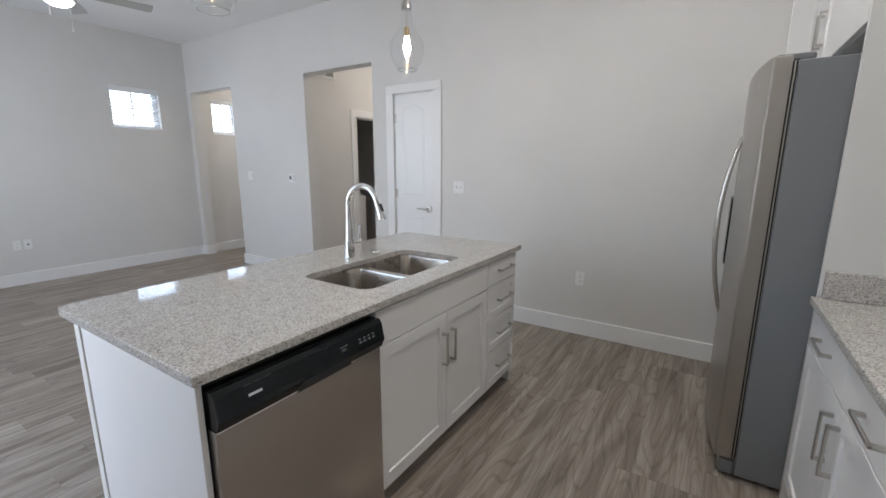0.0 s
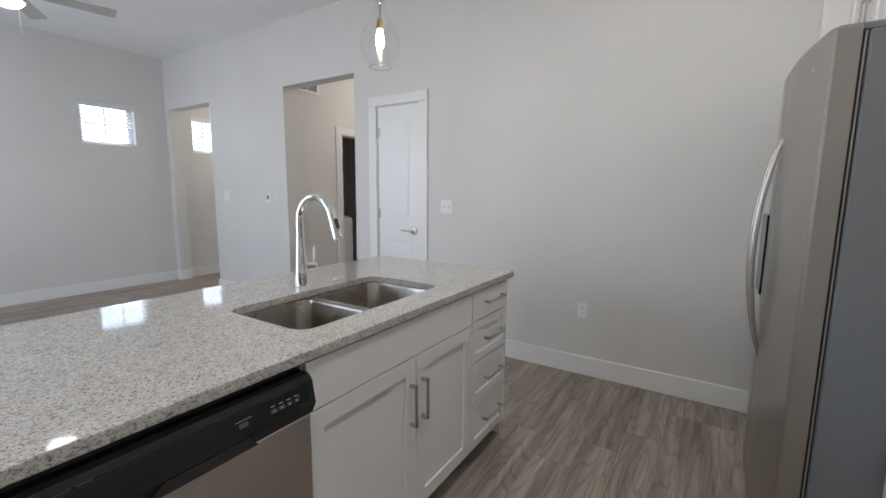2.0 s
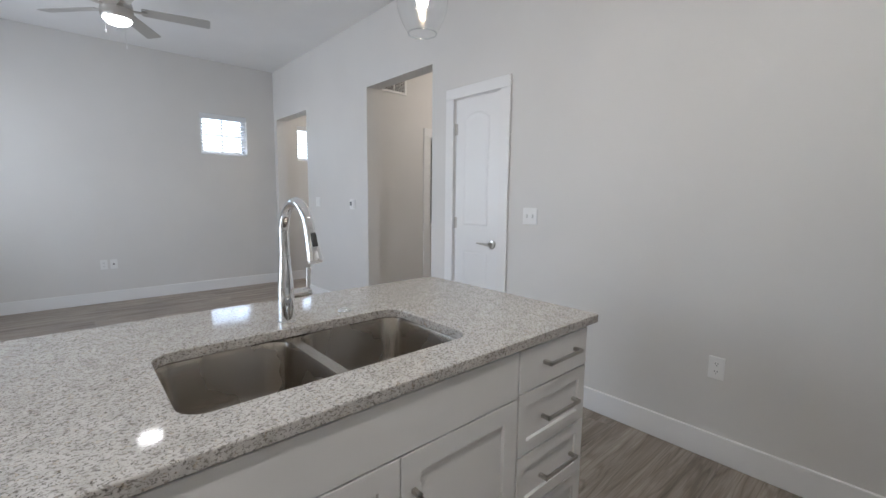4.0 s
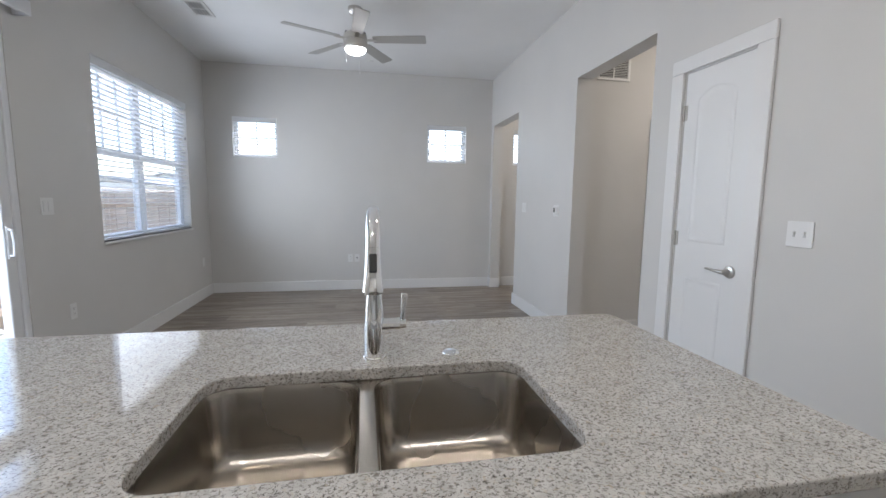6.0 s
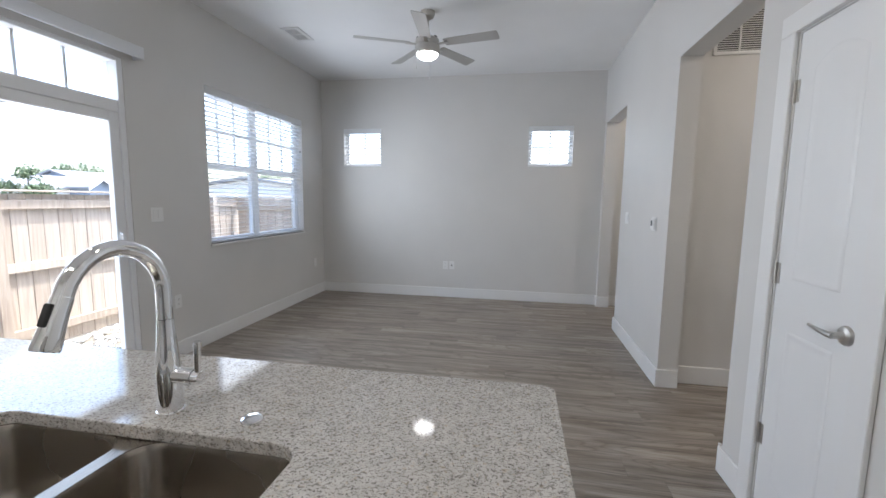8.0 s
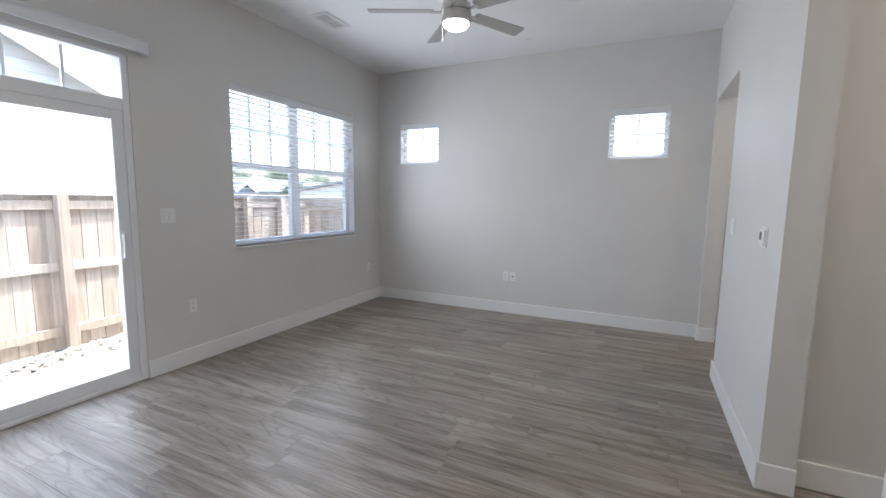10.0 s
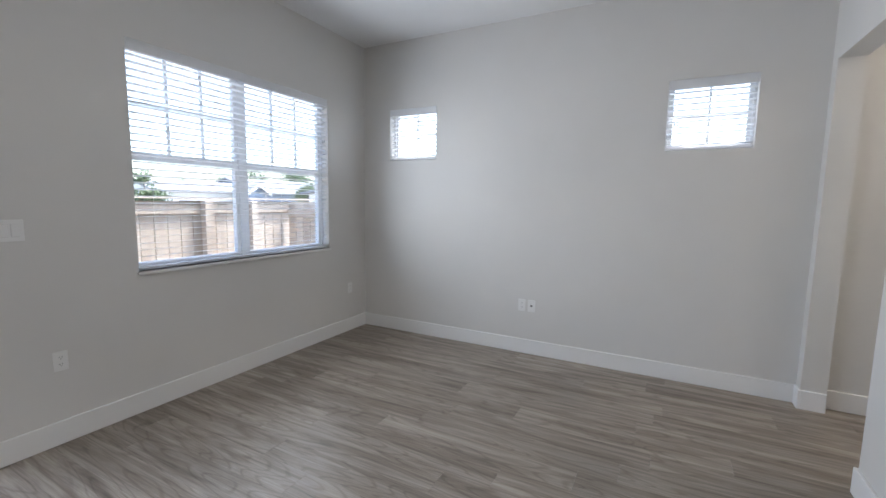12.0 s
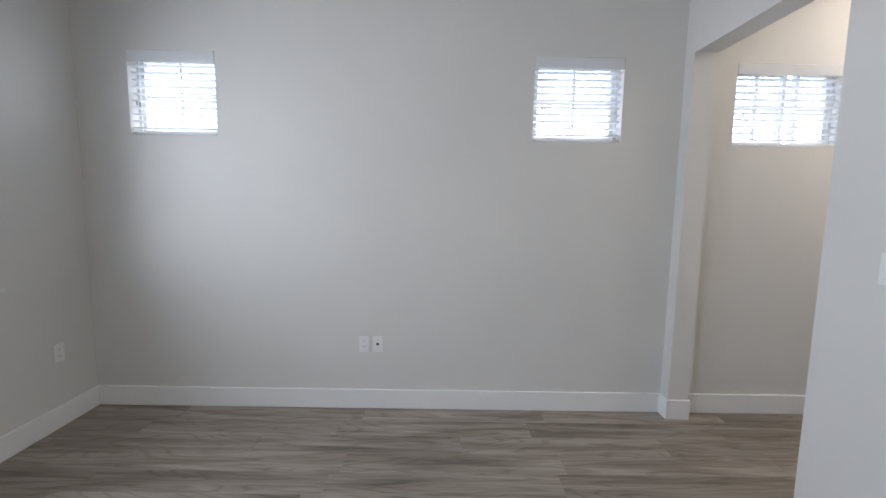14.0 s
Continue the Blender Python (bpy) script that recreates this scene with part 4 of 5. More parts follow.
def pull(x, y, z, length, upright, face, parent):
    """A flat bar pull with two square feet."""
    o = x + face * 0.032
    a, b = sorted((o, o - face * 0.008))
    h = length / 2
    if upright:
        bm = box(a, b, y - 0.006, y + 0.006, z - h, z + h, 0.0015)
        for s in (z - h + 0.006, z + h - 0.006):
            c, d = sorted((x + face * 0.0003, o))
            box(c, d, y - 0.006, y + 0.006, s - 0.006, s + 0.006, 0.001, 1, bm)
    else:
        bm = box(a, b, y - h, y + h, z - 0.006, z + 0.006, 0.0015)
        for s in (y - h + 0.006, y + h - 0.006):
            c, d = sorted((x + face * 0.0003, o))
            box(c, d, s - 0.006, s + 0.006, z - 0.006, z + 0.006, 0.001, 1, bm)
    return part("handle", bm, NICKEL, parent, "satin nickel bar pull")


SB = (1.622, 2.536)
c1 = thing("sink_cabinet", (-1.2, 2.15, 0), "white shaker sink base cabinet with two doors", "cabinet")
carc = box(CB + 0.002, CF - 0.021, SB[0], SB[0] + 0.016, 0.10, ZT - 0.032)
box(CB + 0.002, CF - 0.021, SB[1] - 0.016, SB[1], 0.10, ZT - 0.032, bm=carc)
box(CB + 0.002, CF - 0.021, SB[0] + 0.016, SB[1] - 0.016, 0.10, 0.116, bm=carc)
box(CF - 0.04, CF - 0.021, SB[0] + 0.016, SB[1] - 0.016, 0.70, ZT - 0.032, bm=carc)
part("body", carc, CAB, c1)
part("toe_kick", box(CF - 0.09, CF - 0.075, SB[0], SB[1], 0.0, 0.10), CAB, c1)
part("false_front", shaker(CF, SB[0] + 0.002, SB[1] - 0.002, 0.720, 0.862, 1, flat=True), CAB, c1)
mid = 2.112
for k, (p, q) in enumerate(((SB[0] + 0.002, mid - 0.0015), (mid + 0.0015, SB[1] - 0.002))):
    d = part("door", shaker(CF, p, q, 0.098, 0.716, 1), CAB, c1)
    pull(CF, mid + (-0.036, 0.036)[k], 0.546, 0.16, True, 1, d)
c2 = thing("drawer_cabinet", (-1.2, 2.72, 0), "white shaker four-drawer base cabinet", "cabinet")
DB = (2.540, 2.908)
part("body", box(CB + 0.002, CF - 0.021, DB[0], DB[1] - 0.001, 0.10, ZT - 0.032), CAB, c2)
part("toe_kick", box(CF - 0.09, CF - 0.075, DB[0], DB[1], 0.0, 0.10), CAB, c2)
for lo, hi, zz in ((0.728, 0.862, 0.802), (0.527, 0.724, 0.625), (0.331, 0.523, 0.424), (0.098, 0.327, 0.217)):
    d = part("drawer_front", shaker(CF, DB[0] + 0.001, DB[1] + 0.004, lo, hi, 1, rail=0.042, flat=(lo > 0.7)), CAB, c2)
    pull(CF, 2.745, zz, 0.185, False, 1, d)

# ---------- dishwasher ----------
DW0, DW1 = 1.006, 1.614
dw = thing("dishwasher", (-1.15, 1.35, 0), "stainless steel dishwasher with a black control panel", "dishwasher")
DF = -0.812
part("tub", box(CB + 0.03, DF - 0.045, DW0 + 0.004, DW1 - 0.004, 0.10, 0.860), BLACKM, dw)
part("door_panel", box(DF - 0.04, DF, DW0, DW1, 0.10, 0.742, 0.006, 2), STEEL, dw, "brushed stainless door")
part("toe_kick", box(CF - 0.09, CF - 0.075, DW0, DW1, 0.0, 0.0995), BLACKM, dw)
prof = [(DF - 0.045, 0.745), (DF + 0.008, 0.745), (DF + 0.022, 0.775), (DF + 0.010, 0.836), (DF - 0.002, 0.848), (DF - 0.045, 0.848)]
console = part("console", prism(prof, DW0, DW1, 0.002, 1, m=Matrix(((1, 0, 0, 0), (0, 0, 1, 0), (0, 1, 0, 0), (0, 0, 0, 1)))), BLACK, dw, "glossy black control panel")
TILTC = Matrix.Translation((DF + 0.0165, 0, 0.81)) @ Matrix.Rotation(math.atan2(-0.012, 0.07), 4, "Y")


def mark(name, y0, y1, z0, z1, mat, lift=0.0006, label=""):
    b = box(-0.0004, lift, y0, y1, z0, z1)
    bmesh.ops.transform(b, matrix=TILTC, verts=b.verts)
    return part(name, b, mat, console, label)


def face_panel(name, y0, y1, z0, z1, r, mat, lift0, lift1, label=""):
    """A rounded plate lying on the sloping face of the console."""
    turn = Matrix(((0, 0, 1, 0), (1, 0, 0, 0), (0, 1, 0, 0), (0, 0, 0, 1)))
    return part(name, prism(rounded(y0, y1, z0, z1, r, 4), lift0, lift1, 0.0006, 1, m=TILTC @ turn), mat, console, label)


face_panel("display_strip", DW0 + 0.042, DW1 - 0.022, -0.020, 0.024, 0.008, CONSOLE, -0.0004, 0.0016, "smooth charcoal display strip")
mark("maker_badge", DW0 + 0.083, DW0 + 0.122, -0.004, 0.003, WHITEMARK, 0.0022, "small pale maker's mark")
for i in range(3):
    mark("vent_slot", DW0 + 0.075 + 0.028 * i, DW0 + 0.097 + 0.028 * i, 0.0265, 0.0285, SLOT, 0.0014)
for i in range(4):
    y = DW1 - 0.128 + 0.021 * i
    mark("button", y, y + 0.016, -0.011, -0.001, (GREYKEY, GREYKEY, BLACKM, BLACKM)[i], 0.0024)
    mark("button_symbol", y + 0.005, y + 0.011, -0.0075, -0.0045, WHITEMARK if i > 1 else GREYMARK, 0.0027)
    mark("caption", y + 0.001, y + 0.012, 0.004, 0.0065, GREYMARK, 0.0022)
mark("button", DW1 - 0.205, DW1 - 0.185, -0.009, 0.001, GREYKEY, 0.0024)
mark("caption", DW1 - 0.213, DW1 - 0.175, 0.006, 0.0072, GREYMARK, 0.0022)
mark("status_light", DW1 - 0.056, DW1 - 0.048, -0.002, 0.004, SLOT, 0.0022)
part("pocket_handle", prism([(DW0 + 0.225, 0.747), (DW1 - 0.165, 0.747), (DW1 - 0.185, 0.772), (DW0 + 0.255, 0.772)], 0, 0.0035, m=Matrix(((0, 0, 1, DF + 0.0185), (1, 0, 0, 0), (0, 1, 0, 0), (0, 0, 0, 1)))), BLACKM, console, "dark pocket grip")

# ---------- sink ----------
sk = thing("double_sink", (-1.18, 2.1, 0.65), "undermount double-bowl stainless steel sink", "sink")


def bowl(x0, x1, y0, y1, ztop, zbot, r):
    bm = bmesh.new()
    steps = [(0.0, ztop, r), (0.004, ztop - 0.012, r), (0.012, zbot + 0.045, r), (0.018, zbot + 0.02, r), (0.034, zbot + 0.005, r * 0.9), (0.06, zbot, r * 0.7)]
    rings = []
    for inset, z, rr in steps:
        pts = rounded(x0 + inset, x1 - inset, y0 + inset, y1 - inset, rr, 7)
        rings.append([bm.verts.new((x, y, z)) for x, y in pts])
    for lo, hi in zip(rings, rings[1:]):
        for i in range(len(lo)):
            j = (i + 1) % len(lo)
            bm.faces.new((lo[i], lo[j], hi[j], hi[i]))
    bm.faces.new(rings[-1])
    return bm


YM = 2.072
ZR = ZT - 0.0305
for y0, y1 in ((SY0 - 0.006, YM - 0.016), (YM + 0.016, SY1 + 0.006)):
    b = part("bowl", bowl(SX0 - 0.006, SX1 + 0.006, y0, y1, ZR - 0.003, 0.685, 0.06), STEELH, sk, "brushed steel bowl", smooth=40)
    cx, cy = (SX0 + SX1) / 2 - 0.02, (y0 + y1) / 2
    part("drain", spun([(0, 0.0), (0.02, 0.001), (0.035, 0.003), (0.043, 0.004), (0.045, 0.001), (0.045, -0.002)], 28, Matrix.Translation((cx, cy, 0.6865))), STEELH, b, "round steel drain", smooth=40)
deck = bmesh.new()
loops = []
for pts in (rounded(SX0 - 0.03, SX1 + 0.03, SY0 - 0.03, SY1 + 0.03, 0.01, 2), rounded(SX0 - 0.006, SX1 + 0.006, SY0 - 0.006, YM - 0.016, 0.06, 7), rounded(SX0 - 0.006, SX1 + 0.006, YM + 0.016, SY1 + 0.006, 0.06, 7)):
    ring = [deck.verts.new((x, y, ZR - 0.006)) for x, y in pts]
    loops += [deck.edges.new((ring[i], ring[(i + 1) % len(ring)])) for i in range(len(ring))]
bmesh.ops.triangle_fill(deck, edges=loops, use_beauty=True)


def in_bowl(p):
    return SX0 - 0.006 < p.x < SX1 + 0.006 and (SY0 - 0.006 < p.y < YM - 0.016 or YM + 0.016 < p.y < SY1 + 0.006)


def within(f):
    lo, hi = min(v.co.y for v in f.verts), max(v.co.y for v in f.verts)
    return in_bowl(f.calc_center_median()) and (hi < YM - 0.0155 or lo > YM + 0.0155) and min(v.co.x for v in f.verts) > SX0 - 0.007 and max(v.co.x for v in f.verts) < SX1 + 0.007 and lo > SY0 - 0.007 and hi < SY1 + 0.007


corner = lambda f: any(max(abs(v.co.x - c.x) + abs(v.co.y - c.y) for v in f.verts) < 0.061 for c in [Vector((x, y, 0)) for x in (SX0 - 0.006, SX1 + 0.006) for y in (SY0 - 0.006, YM - 0.016, YM + 0.016, SY1 + 0.006)])
bmesh.ops.delete(deck, geom=[f for f in deck.faces if within(f) and not corner(f)], context="FACES")
up = bmesh.ops.extrude_face_region(deck, geom=deck.faces[:])["geom"]
bmesh.ops.translate(deck, verts=[v for v in up if isinstance(v, bmesh.types.BMVert)], vec=(0, 0, 0.0054))
part("rim", deck, STEELH, sk)

# ---------- faucet ----------
QX, QY = -1.433, 2.092
fa = thing("kitchen_faucet", (QX, QY, ZT), "tall chrome gooseneck pull-down kitchen faucet", "faucet")
part("body", spun([(0, 0.0005), (0.029, 0.0005), (0.029, 0.004), (0.0265, 0.006), (0.0262, 0.08), (0.024, 0.12), (0.0185, 0.185), (0.0165, 0.215), (0, 0.215)], 28, Matrix.Translation((QX, QY, ZT))), CHROME, fa, smooth=40)
R = 0.103
arc = [(QX, QY, ZT + 0.2155), (QX, QY, ZT + 0.25), (QX, QY, ZT + 0.281)]
for i in range(1, 15):
    a = math.pi - math.pi * 0.91 * i / 14
    arc.append((QX + R + R * math.cos(a), QY - 0.0004 * i, ZT + 0.281 + R * math.sin(a)))
part("spout", tube(arc, 0.0158, 18), CHROME, fa, smooth=60)
e = Vector(arc[-1])
dn = (Vector(arc[-1]) - Vector(arc[-2])).normalized()
hm = Matrix.Translation(e) @ dn.to_track_quat("Z", "Y").to_matrix().to_4x4()
head = part("spray_head", spun([(0, 0.0005), (0.0165, 0.0005), (0.0168, 0.025), (0.019, 0.058), (0.0218, 0.088), (0.0205, 0.093), (0, 0.094)], 26, hm), CHROME, fa, smooth=40)
outw = Vector((-dn.z, 0, dn.x)).normalized()
axes = Matrix((outw, dn.cross(outw), dn)).transposed().to_4x4()
sb = box(0.0145, 0.0215, -0.008, 0.008, 0.014, 0.054, 0.003, 2)
bmesh.ops.transform(sb, matrix=Matrix.Translation(e) @ axes, verts=sb.verts)
part("spray_button", sb, BLACKM, head, "black rubber spray button")
lv = part("valve", rod((QX, QY + 0.02, ZT + 0.085), (QX, QY + 0.066, ZT + 0.085), 0.019, 20), CHROME, fa, smooth=40)
part("valve_cap", rod((QX, QY + 0.067, ZT + 0.085), (QX, QY + 0.082, ZT + 0.085), 0.0165, 20, 0.014), CHROME, lv, smooth=40)
part("lever", rod((QX, QY + 0.074, ZT + 0.095), (QX, QY + 0.078, ZT + 0.168), 0.0065, 14, 0.0085), CHROME, lv, smooth=40)
ac = thing("sink_hole_cover", (-1.432, 2.297, ZT), "small round chrome hole cover on the countertop", "hole cover")
part("disc", spun([(0, 0.009), (0.012, 0.0085), (0.021, 0.006), (0.024, 0.002), (0.024, 0.0005), (0, 0.0005)], 26, Matrix.Translation((-1.432, 2.297, ZT))), CHROME, ac, smooth=40)

# ---------- refrigerator ----------
FY0, FY1 = 2.635, 3.545
fr = thing("refrigerator", (0.6, 3.09, 0), "side-by-side stainless steel refrigerator with curved handles", "refrigerator")
FB, FD0 = 0.36, 0.265
part("body", box(FB, 1.06, FY0, FY1, 0.02, 1.775, 0.004), FRIDGE_SIDE, fr, "grey enamel cabinet")
part("base_grille", box(FB - 0.06, FB - 0.001, FY0 + 0.01, FY1 - 0.01, 0.01, 0.085, 0.006), FRIDGE_SIDE, fr)
part("door_seal", box(FB - 0.016, FB - 0.0005, FY0 + 0.012, FY1 - 0.012, 0.1, 1.772), BLACKM, fr)
part("door_trim", box(FB - 0.0105, FB - 0.006, FY0 + 0.004, FY0 + 0.0118, 0.1, 1.774), STEELF, fr)
part("hinge_cover", box(FB - 0.07, FB + 0.05, FY0 + 0.01, FY0 + 0.06, 1.7755, 1.80, 0.006), FRIDGE_SIDE, fr)
SPLIT = 3.155


def bowed(y0, y1, near, far):
    """A door with a softly bowed front; its two edges stand at the depths near and far."""
    pts = [(FB - 0.017, y0), (near + 0.011, y0), (near + 0.004, y0 + 0.002), (near, y0 + 0.008)]
    n = 10
    for i in range(1, n):
        s = i / n
        pts.append((near + (far - near) * s - 0.012 * math.sin(math.pi * s), y0 + (y1 - y0) * s))
    pts += [(far, y1 - 0.008), (far + 0.004, y1 - 0.002), (far + 0.011, y1), (FB - 0.017, y1)]
    return pts


fd1 = part("fridge_door", prism(bowed(FY0, SPLIT - 0.003, 0.278, 0.238), 0.095, 1.795, 0.007, 2), STEELF, fr, "brushed stainless door", smooth=12)
fd2 = part("freezer_door", prism(bowed(SPLIT + 0.003, FY1, 0.238, 0.278), 0.095, 1.795, 0.007, 2), STEELF, fr, "brushed stainless door", smooth=12)
for yy, d in ((SPLIT - 0.05, fd1), (SPLIT + 0.05, fd2)):
    pts, rad = [], []
    for i in range(25):
        s = i / 24
        pts.append((0.242 - 0.062 * math.sin(math.pi * s) ** 0.8, yy, 0.63 + 0.90 * s))
        rad.append(0.009 + 0.004 * math.sin(math.pi * s))
    part("handle", tube(pts, rad, 12), STEEL, d, "long curved steel handle", smooth=60)
part("dispenser", box(0.232, 0.262, SPLIT + 0.11, FY1 - 0.08, 0.86, 1.22, 0.004), BLACK, fd2, "black water dispenser")
part("maker_badge", box(0.2585, 0.2625, FY0 + 0.10, FY0 + 0.16, 1.70, 1.712), WHITEMARK, fd1, "small pale maker's mark")

# ---------- kitchen run: panel, upper cabinet, base cabinet, counter ----------
KF = 0.525
tp = thing("refrigerator_side_panel", (0.83, 2.61, 0), "tall white painted panel beside the refrigerator", "panel")
part("board", box(KF, XK - 0.001, 2.602, 2.622, 0.0, 2.62, 0.0015), WALL, tp)
tq = thing("refrigerator_side_panel", (0.78, 3.925, 0), "tall white painted panel against the kitchen wall", "panel")
part("board", box(0.42, XK - 0.001, 3.905, 3.923, BH + 0.002, 2.62, 0.0015), CAB, tq)
uc = thing("upper_cabinet", (0.83, 3.09, 1.88), "white shaker upper cabinet over the refrigerator", "cabinet")
part("body", box(KF + 0.021, XK - 0.001, 2.6235, 3.903, 1.872, 2.62, 0.001), CAB, uc)
for k, (p, q) in enumerate(((2.625, 3.498), (3.501, 3.902))):
    d = part("door", shaker(KF, p, q, 1.875, 2.615, -1), CAB, uc)
    pull(KF, 3.4995 + (-0.041, 0.041)[k], 2.06, 0.165, True, -1, d)
bc = thing("base_cabinet", (0.85, 2.2, 0), "white shaker base cabinet with drawers above doors", "cabinet")
B0, B1, BM = 1.53, 2.600, 2.085
part("body", box(KF + 0.021, XK - 0.001, B0, B1, 0.10, 0.868), CAB, bc)
part("toe_kick", box(KF + 0.075, KF + 0.09, B0, B1, 0.0, 0.0995), CAB, bc)
for p, q, s in ((B0 + 0.002, BM - 0.0015, 1), (BM + 0.0015, B1 - 0.002, -1)):
    d = part("drawer_front", shaker(KF, p, q, 0.712, 0.862, -1, flat=True), CAB, bc)
    pull(KF, (p + q) / 2, 0.787, 0.165, False, -1, d)
    d = part("door", shaker(KF, p, q, 0.105, 0.707, -1), CAB, bc)
    pull(KF, BM - s * 0.041, 0.578, 0.165, True, -1, d)
worktop("kitchen_countertop", [(0.505, 1.50), (XK - 0.001, 1.50), (XK - 0.001, 2.601), (0.505, 2.601)], None, 0.87, 0.90, GRANITE, "speckled grey-white granite kitchen countertop")
solid("side_splash", box(0.535, XK - 0.021, 2.580, 2.601, 0.9005, 1.004, 0.002), GRANITE, "speckled granite side splash", "backsplash")
solid("back_splash", box(XK - 0.02, XK - 0.001, 1.50, 2.601, 0.9005, 1.004, 0.002), GRANITE, "speckled granite back splash", "backsplash")

# ---------- outside ----------
GZ = -0.16
solid("ground", box(-120, 60, -120, -T - 0.002, GZ - 0.3, GZ), SOIL, "dry brown ground", "ground", kind="structure")
solid("patio_slab", box(-3.75, -0.9, -1.02, -T - 0.003, GZ - 0.05, -0.045, 0.008), CONCRETE, "pale concrete patio slab", "patio", kind="structure")
rng = random.Random(7)
ico = bmesh.new()
bmesh.ops.create_icosphere(ico, subdivisions=1, radius=1)
base_v = [v.co.copy() for v in ico.verts]
base_f = [[v.index for v in f.verts] for f in ico.faces]
ico.free()
vs, fs = [], []
for i in range(2600):
    x, y = rng.uniform(-7.5, 0.2), rng.uniform(-1.76, -1.03)
    r = rng.uniform(0.014, 0.03)
    sx, sy, sz, a = r * rng.uniform(0.8, 1.3), r * rng.uniform(0.8, 1.2), r * rng.uniform(0.5, 0.8), rng.uniform(0, 6.28)
    k = len(vs)
    for v in base_v:
        px, py = v.x * sx, v.y * sy
        vs.append((x + px * math.cos(a) - py * math.sin(a), y + px * math.sin(a) + py * math.cos(a), GZ + 0.02 + sz * 0.5 + v.z * sz))
    fs += [[j + k for j in f] for f in base_f]
gm = bpy.data.meshes.new("gravel")
gm.from_pydata(vs, [], fs)
gm.materials.append(STONE)
tagged(new("gravel", gm), "strip of white gravel along the fence", "gravel", kind="stuff")
vs, fs = [], []
for i in range(9000):
    x, y = rng.uniform(-6.5, -3.78), rng.uniform(-1.02, -0.25)
    h, a, l = rng.uniform(0.04, 0.09), rng.uniform(0, 6.28), rng.uniform(-0.03, 0.03)
    k, w = len(vs), 0.006
    vs += [(x - w * math.cos(a), y - w * math.sin(a), GZ), (x + w * math.cos(a), y + w * math.sin(a), GZ), (x + l, y + l * 0.6, GZ + h)]
    fs.append((k, k + 1, k + 2))
gm = bpy.data.meshes.new("grass")
gm.from_pydata(vs, [], fs)
gm.materials.append(TURF)
tagged(new("grass", gm), "patch of short green grass beside the patio", "grass", kind="stuff")

FYY = -1.86
fence = thing("fence", (-4.5, FYY, GZ), "raw cedar board fence with rails and posts", "fence")
FT = 1.43
pk = None
x = -11.5
rngf = random.Random(3)
while x < 1.0:
    w = 0.138
    if pk is None:
        ob = part("picket", box(0, w, FYY - 0.018, FYY, 0, FT - 0.05 - GZ, 0.003), CEDAR, fence)
        pk = ob.data
        pk.transform(Matrix.Translation(OFF[fence]))
        pk.transform(Matrix.Translation((0, -FYY, 0)))
    else:
        ob = new("picket", pk)
        ob.parent = fence
    ob.matrix_basis = Matrix.Translation((x + 4.5, rngf.uniform(-0.002, 0.002), 0.01 + rngf.uniform(-0.004, 0.004)))
    x += w + 0.004
part("cap_board", box(-11.5, 1.0, FYY - 0.05, FYY + 0.075, FT - FW, FT, 0.004), CEDAR, fence)
for z in (FT - 0.14, 0.68, 0.03):
    part("rail", box(-11.5, 1.0, FYY + 0.001, FYY + 0.039, z - 0.045, z + 0.045, 0.004), CEDAR, fence)
for x in (-10.9, -8.5, -6.43, -5.80, -3.65, -1.5):
    part("post", box(x - 0.045, x + 0.045, FYY + 0.0395, FYY + 0.128, GZ - 0.02, FT - 0.036, 0.004), CEDAR, fence)


RX = -7.06
gate = thing("gate", (RX, -1.0, GZ), "raw cedar side gate with a diagonal brace", "gate")
y = FYY + 0.05
while y < -0.25:
    part("board", box(RX - 0.018, RX, y, y + 0.134, GZ + 0.04, FT - 0.05 + rngf.uniform(-0.004, 0.004), 0.003), CEDAR, gate)
    y += 0.138
for z in (FT - 0.2, 0.12):
    part("rail", box(RX + 0.001, RX + 0.039, FYY + 0.06, -0.2, z - 0.045, z + 0.045, 0.004), CEDAR, gate)
part("brace", prism([(FYY + 0.06, 0.17), (FYY + 0.19, 0.17), (-0.2, FT - 0.25), (-0.33, FT - 0.25)], 0.001, 0.039, m=Matrix(((0, 0, 1, RX), (1, 0, 0, 0), (0, 1, 0, 0), (0, 0, 0, 1)))), CEDAR, gate)
part("gate_post", box(RX - 0.07, RX + 0.02, -0.245, -0.16, GZ - 0.02, FT, 0.004), CEDAR, gate)


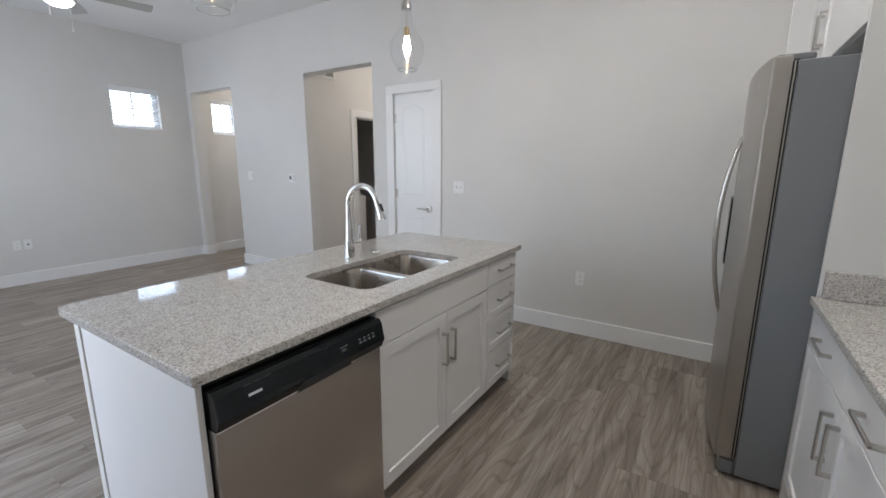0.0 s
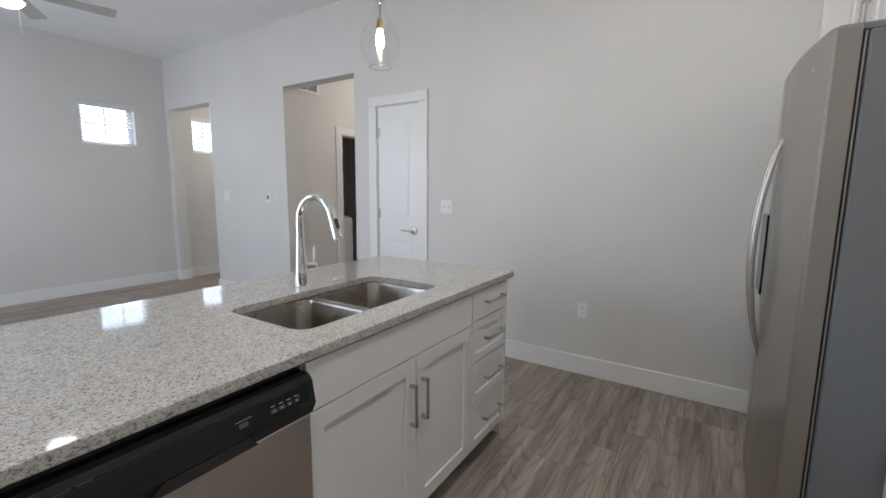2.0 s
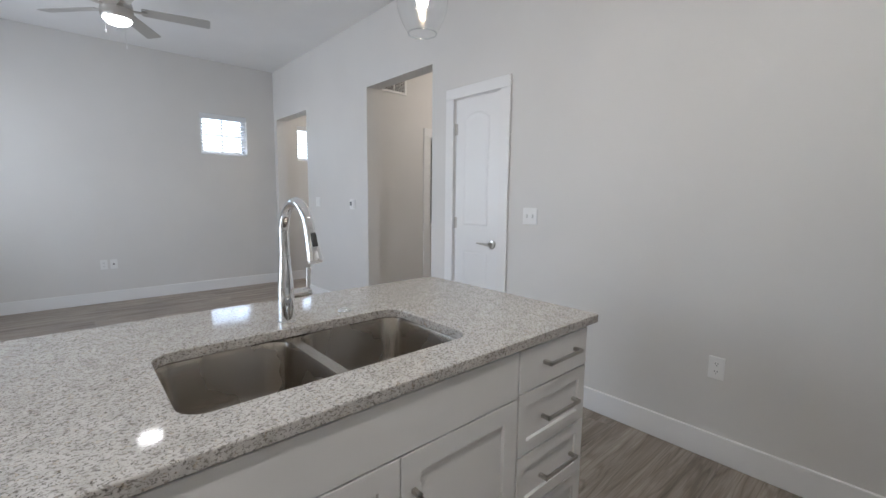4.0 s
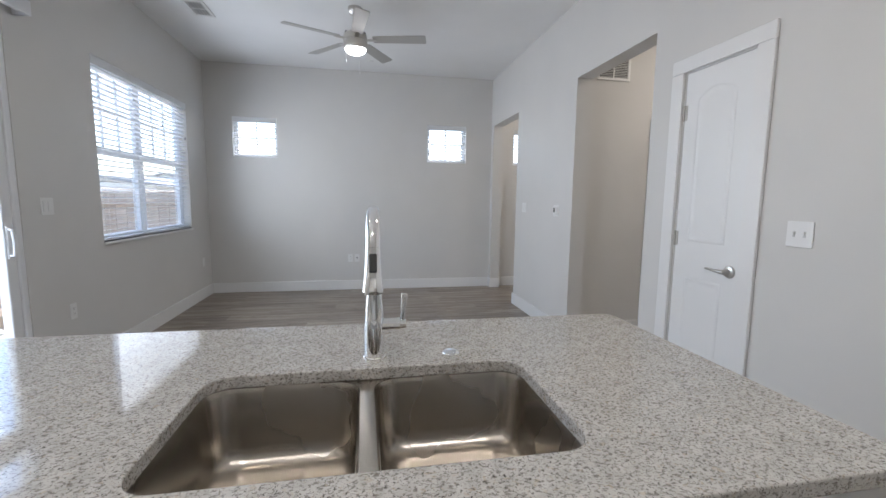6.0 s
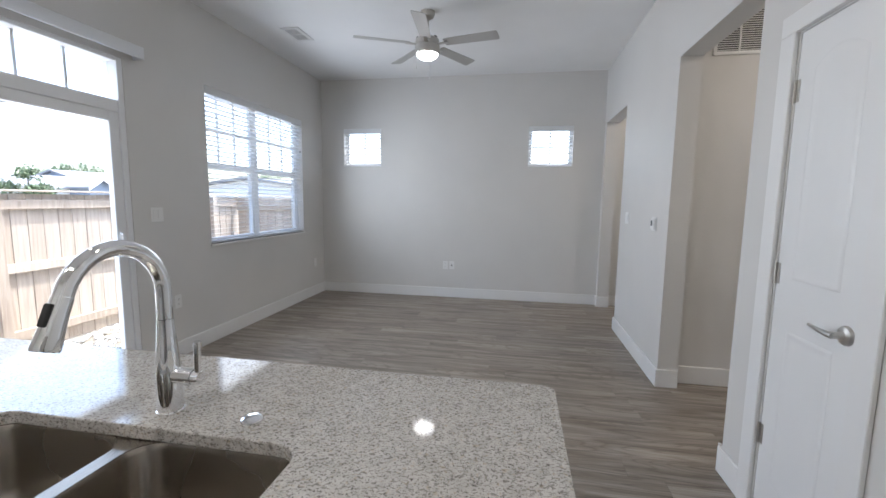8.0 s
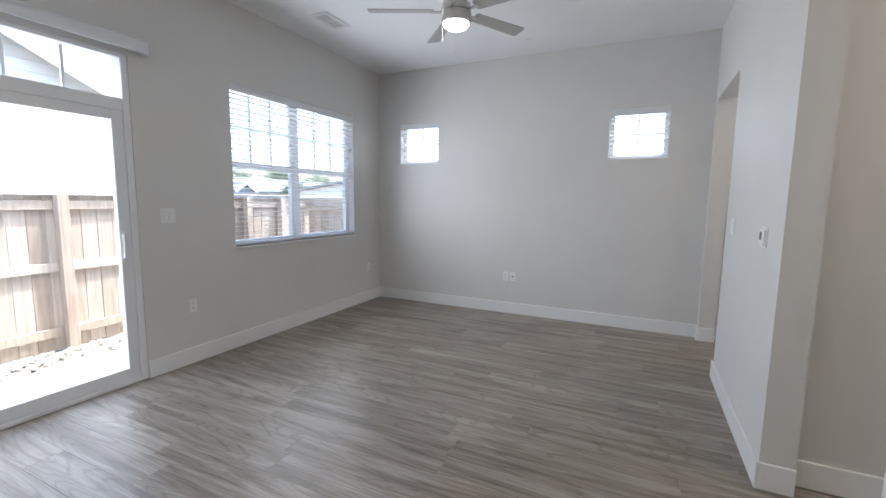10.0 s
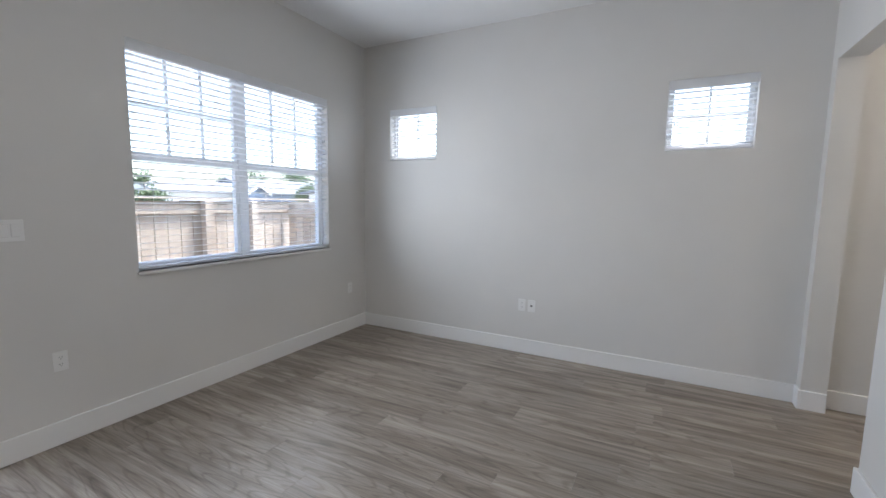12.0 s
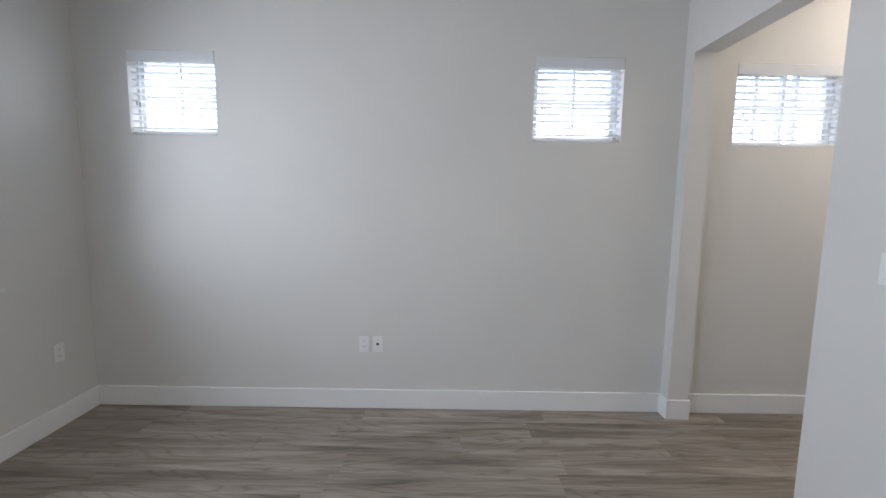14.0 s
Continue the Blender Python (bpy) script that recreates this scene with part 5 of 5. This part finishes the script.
def house(name, x0, x1, y0, y1, ze, zp, wallm, label, axis="y", laps=True):
    """A house with a gable roof; the ridge runs along axis."""
    t = thing(name, ((x0 + x1) / 2, (y0 + y1) / 2, GZ), label, "house")
    if axis == "y":
        out = [(x0, GZ), (x1, GZ), (x1, ze), ((x0 + x1) / 2, zp), (x0, ze)]
        m = Matrix(((1, 0, 0, 0), (0, 0, -1, y1), (0, 1, 0, 0), (0, 0, 0, 1)))
        span, lo, hi, depth = x1 - x0, x0, x1, y1 - y0
    else:
        out = [(y0, GZ), (y1, GZ), (y1, ze), ((y0 + y1) / 2, zp), (y0, ze)]
        m = Matrix(((0, 0, 1, x0), (1, 0, 0, 0), (0, 1, 0, 0), (0, 0, 0, 1)))
        span, lo, hi, depth = y1 - y0, y0, y1, x1 - x0
    part("wall", prism(out, 0, depth, m=m), wallm, t)
    c, over, th2 = (lo + hi) / 2, 0.35, 0.12
    sl2 = (zp - ze) / (span / 2)
    for s in (-1, 1):
        e0 = c + s * (span / 2 + over)
        z_e = ze - sl2 * over
        pts = [(c, zp + 0.01), (e0, z_e + 0.01), (e0, z_e + th2), (c, zp + th2 + 0.02)]
        b = prism(pts, -over, depth + over, m=m)
        part("roof", b, SHINGLE, t)
        fb = prism([(c, zp - 0.14), (e0, z_e - 0.14), (e0, z_e + th2 - 0.02), (c, zp + th2)], -over - 0.02, -over - 0.002, m=m)
        part("fascia", fb, SIDING, t)
    if laps:
        z = GZ + 0.1
        while z < zp - 0.2:
            f = 1.0 if z < ze else (zp - z) / (zp - ze)
            hw = span / 2 * f
            if axis == "y":
                part("siding_board", box(c - hw, c + hw, y1 + 0.002, y1 + 0.016, z, z + 0.17), wallm, t)
            z += 0.178
    return t


house("house", -6.2, 1.6, -13.0, -5.6, 3.08, 4.95, SIDING, "neighbouring house with white lap siding and a gable")
house("house", -46, -30, -40, -31, 2.0, 3.35, SIDINGB, "distant low house with a grey roof", "x", False)
house("house", -30, -20.5, -37, -30, 1.9, 2.75, SIDING, "distant low house with a grey roof", "x", False)
house("house", -28.2, -26.6, -29.8, -28, 2.1, 2.62, SIDINGB, "small distant blue-grey gabled house", "y", False)
house("house", -60, -46, -22, -12, 2.1, 3.5, SIDING, "distant low house with a grey roof", "x", False)
house("house", -30, -20, -14.5, -6.5, 1.75, 2.3, SIDING, "distant low house with a grey roof", "x", False)


def tree(x, y, h, spread, seed):
    """A tapered trunk with limbs and a crown of small leaf clumps."""
    r = random.Random(seed)
    t = thing("tree", (x, y, GZ), "distant green leafy tree", "tree", "trees beyond the fence")
    tips = []
    bm = tube([(x, y, GZ - 0.1), (x + 0.1, y, h * 0.3), (x, y + 0.1, h * 0.62), (x, y, h * 0.9)], [0.03 * h, 0.024 * h, 0.014 * h, 0.004 * h], 8)
    for i in range(11):
        a, z = r.uniform(0, 6.28), h * r.uniform(0.32, 0.8)
        l = spread * r.uniform(0.55, 1.0) * (1.15 - z / h * 0.6)
        tip = Vector((x + l * math.cos(a), y + l * math.sin(a), z + l * r.uniform(0.3, 0.8)))
        tube([(x, y, z), ((x + tip.x) / 2, (y + tip.y) / 2, (z + tip.z) / 2 + 0.05 * h), tip], [0.010 * h, 0.006 * h, 0.002 * h], 6, bm)
        tips.append(tip)
    tips.append(Vector((x, y, h * 0.93)))
    part("trunk", bm, BARK, t)
    vs, fs = [], []
    for tip in tips:
        for i in range(120):
            c = tip + Vector((r.gauss(0, 1), r.gauss(0, 1), r.gauss(0, 0.75))) * spread * 0.2
            for j in range(3):
                q = c + Vector((r.uniform(-1, 1), r.uniform(-1, 1), r.uniform(-1, 1))) * 0.03 * h
                u, v = Vector((r.gauss(0, 1), r.gauss(0, 1), r.gauss(0, 1))).normalized(), Vector((r.gauss(0, 1), r.gauss(0, 1), r.gauss(0, 1))).normalized()
                s = 0.022 * h
                k = len(vs)
                vs += [tuple(q - u * s), tuple(q + v * s * 0.5), tuple(q + u * s), tuple(q - v * s * 0.5)]
                fs.append((k, k + 1, k + 2, k + 3))
    vs = [(a - x, b - y, c - GZ) for a, b, c in vs]
    me = bpy.data.meshes.new("crown")
    me.from_pydata(vs, [], fs)
    me.materials.append(LEAF)
    cr = new("crown", me)
    cr.parent = t


for k, (x, y, h, s) in enumerate(((-8.1, -7.6, 2.0, 0.42), (-34, -42, 3.7, 1.7), (-30, -44, 3.2, 1.5), (-41, -46, 5.0, 2.7), (-46, -44, 4.9, 2.7), (-52, -42, 4.6, 2.6), (-31, -25.5, 2.8, 1.2), (-58, -34, 4.5, 2.8), (-38, -21, 2.9, 1.3), (-45, -26, 3.5, 1.8))):
    tree(x, y, h, s, 20 + k)

# ---------- floor planks, last ----------
PW, PL = 0.178, 1.22
rngp = random.Random(11)


def plank_mesh(w, l):
    me = bpy.data.meshes.new("plank")
    b = box(0.0003, w - 0.0003, 0.0003, l - 0.0003, -0.0055, 0.0)
    top = [e for e in b.edges if e.verts[0].co.z > -0.001 and e.verts[1].co.z > -0.001]
    bmesh.ops.bevel(b, geom=top, offset=0.0007, segments=1, affect="EDGES")
    b.to_mesh(me)
    b.free()
    me.materials.append(PLANK)
    return me


CACHE = {}
x = XF
while x < XK - 0.002:
    w = min(PW, XK - x)
    y_end = YB if x < -1.8 else YD + 0.01
    y = -0.012 - rngp.uniform(0.0, PL)
    while y < y_end - 0.002:
        a, b = max(y, -0.012), min(y + PL, y_end)
        if b - a > 0.02:
            key = (round(w, 3), round(b - a, 3))
            if key not in CACHE:
                CACHE[key] = plank_mesh(*key)
            ob = new("plank", CACHE[key])
            ob.parent = floor
            ob.matrix_basis = Matrix.Translation((x, a, 0.0))
        y += PL
    x += PW
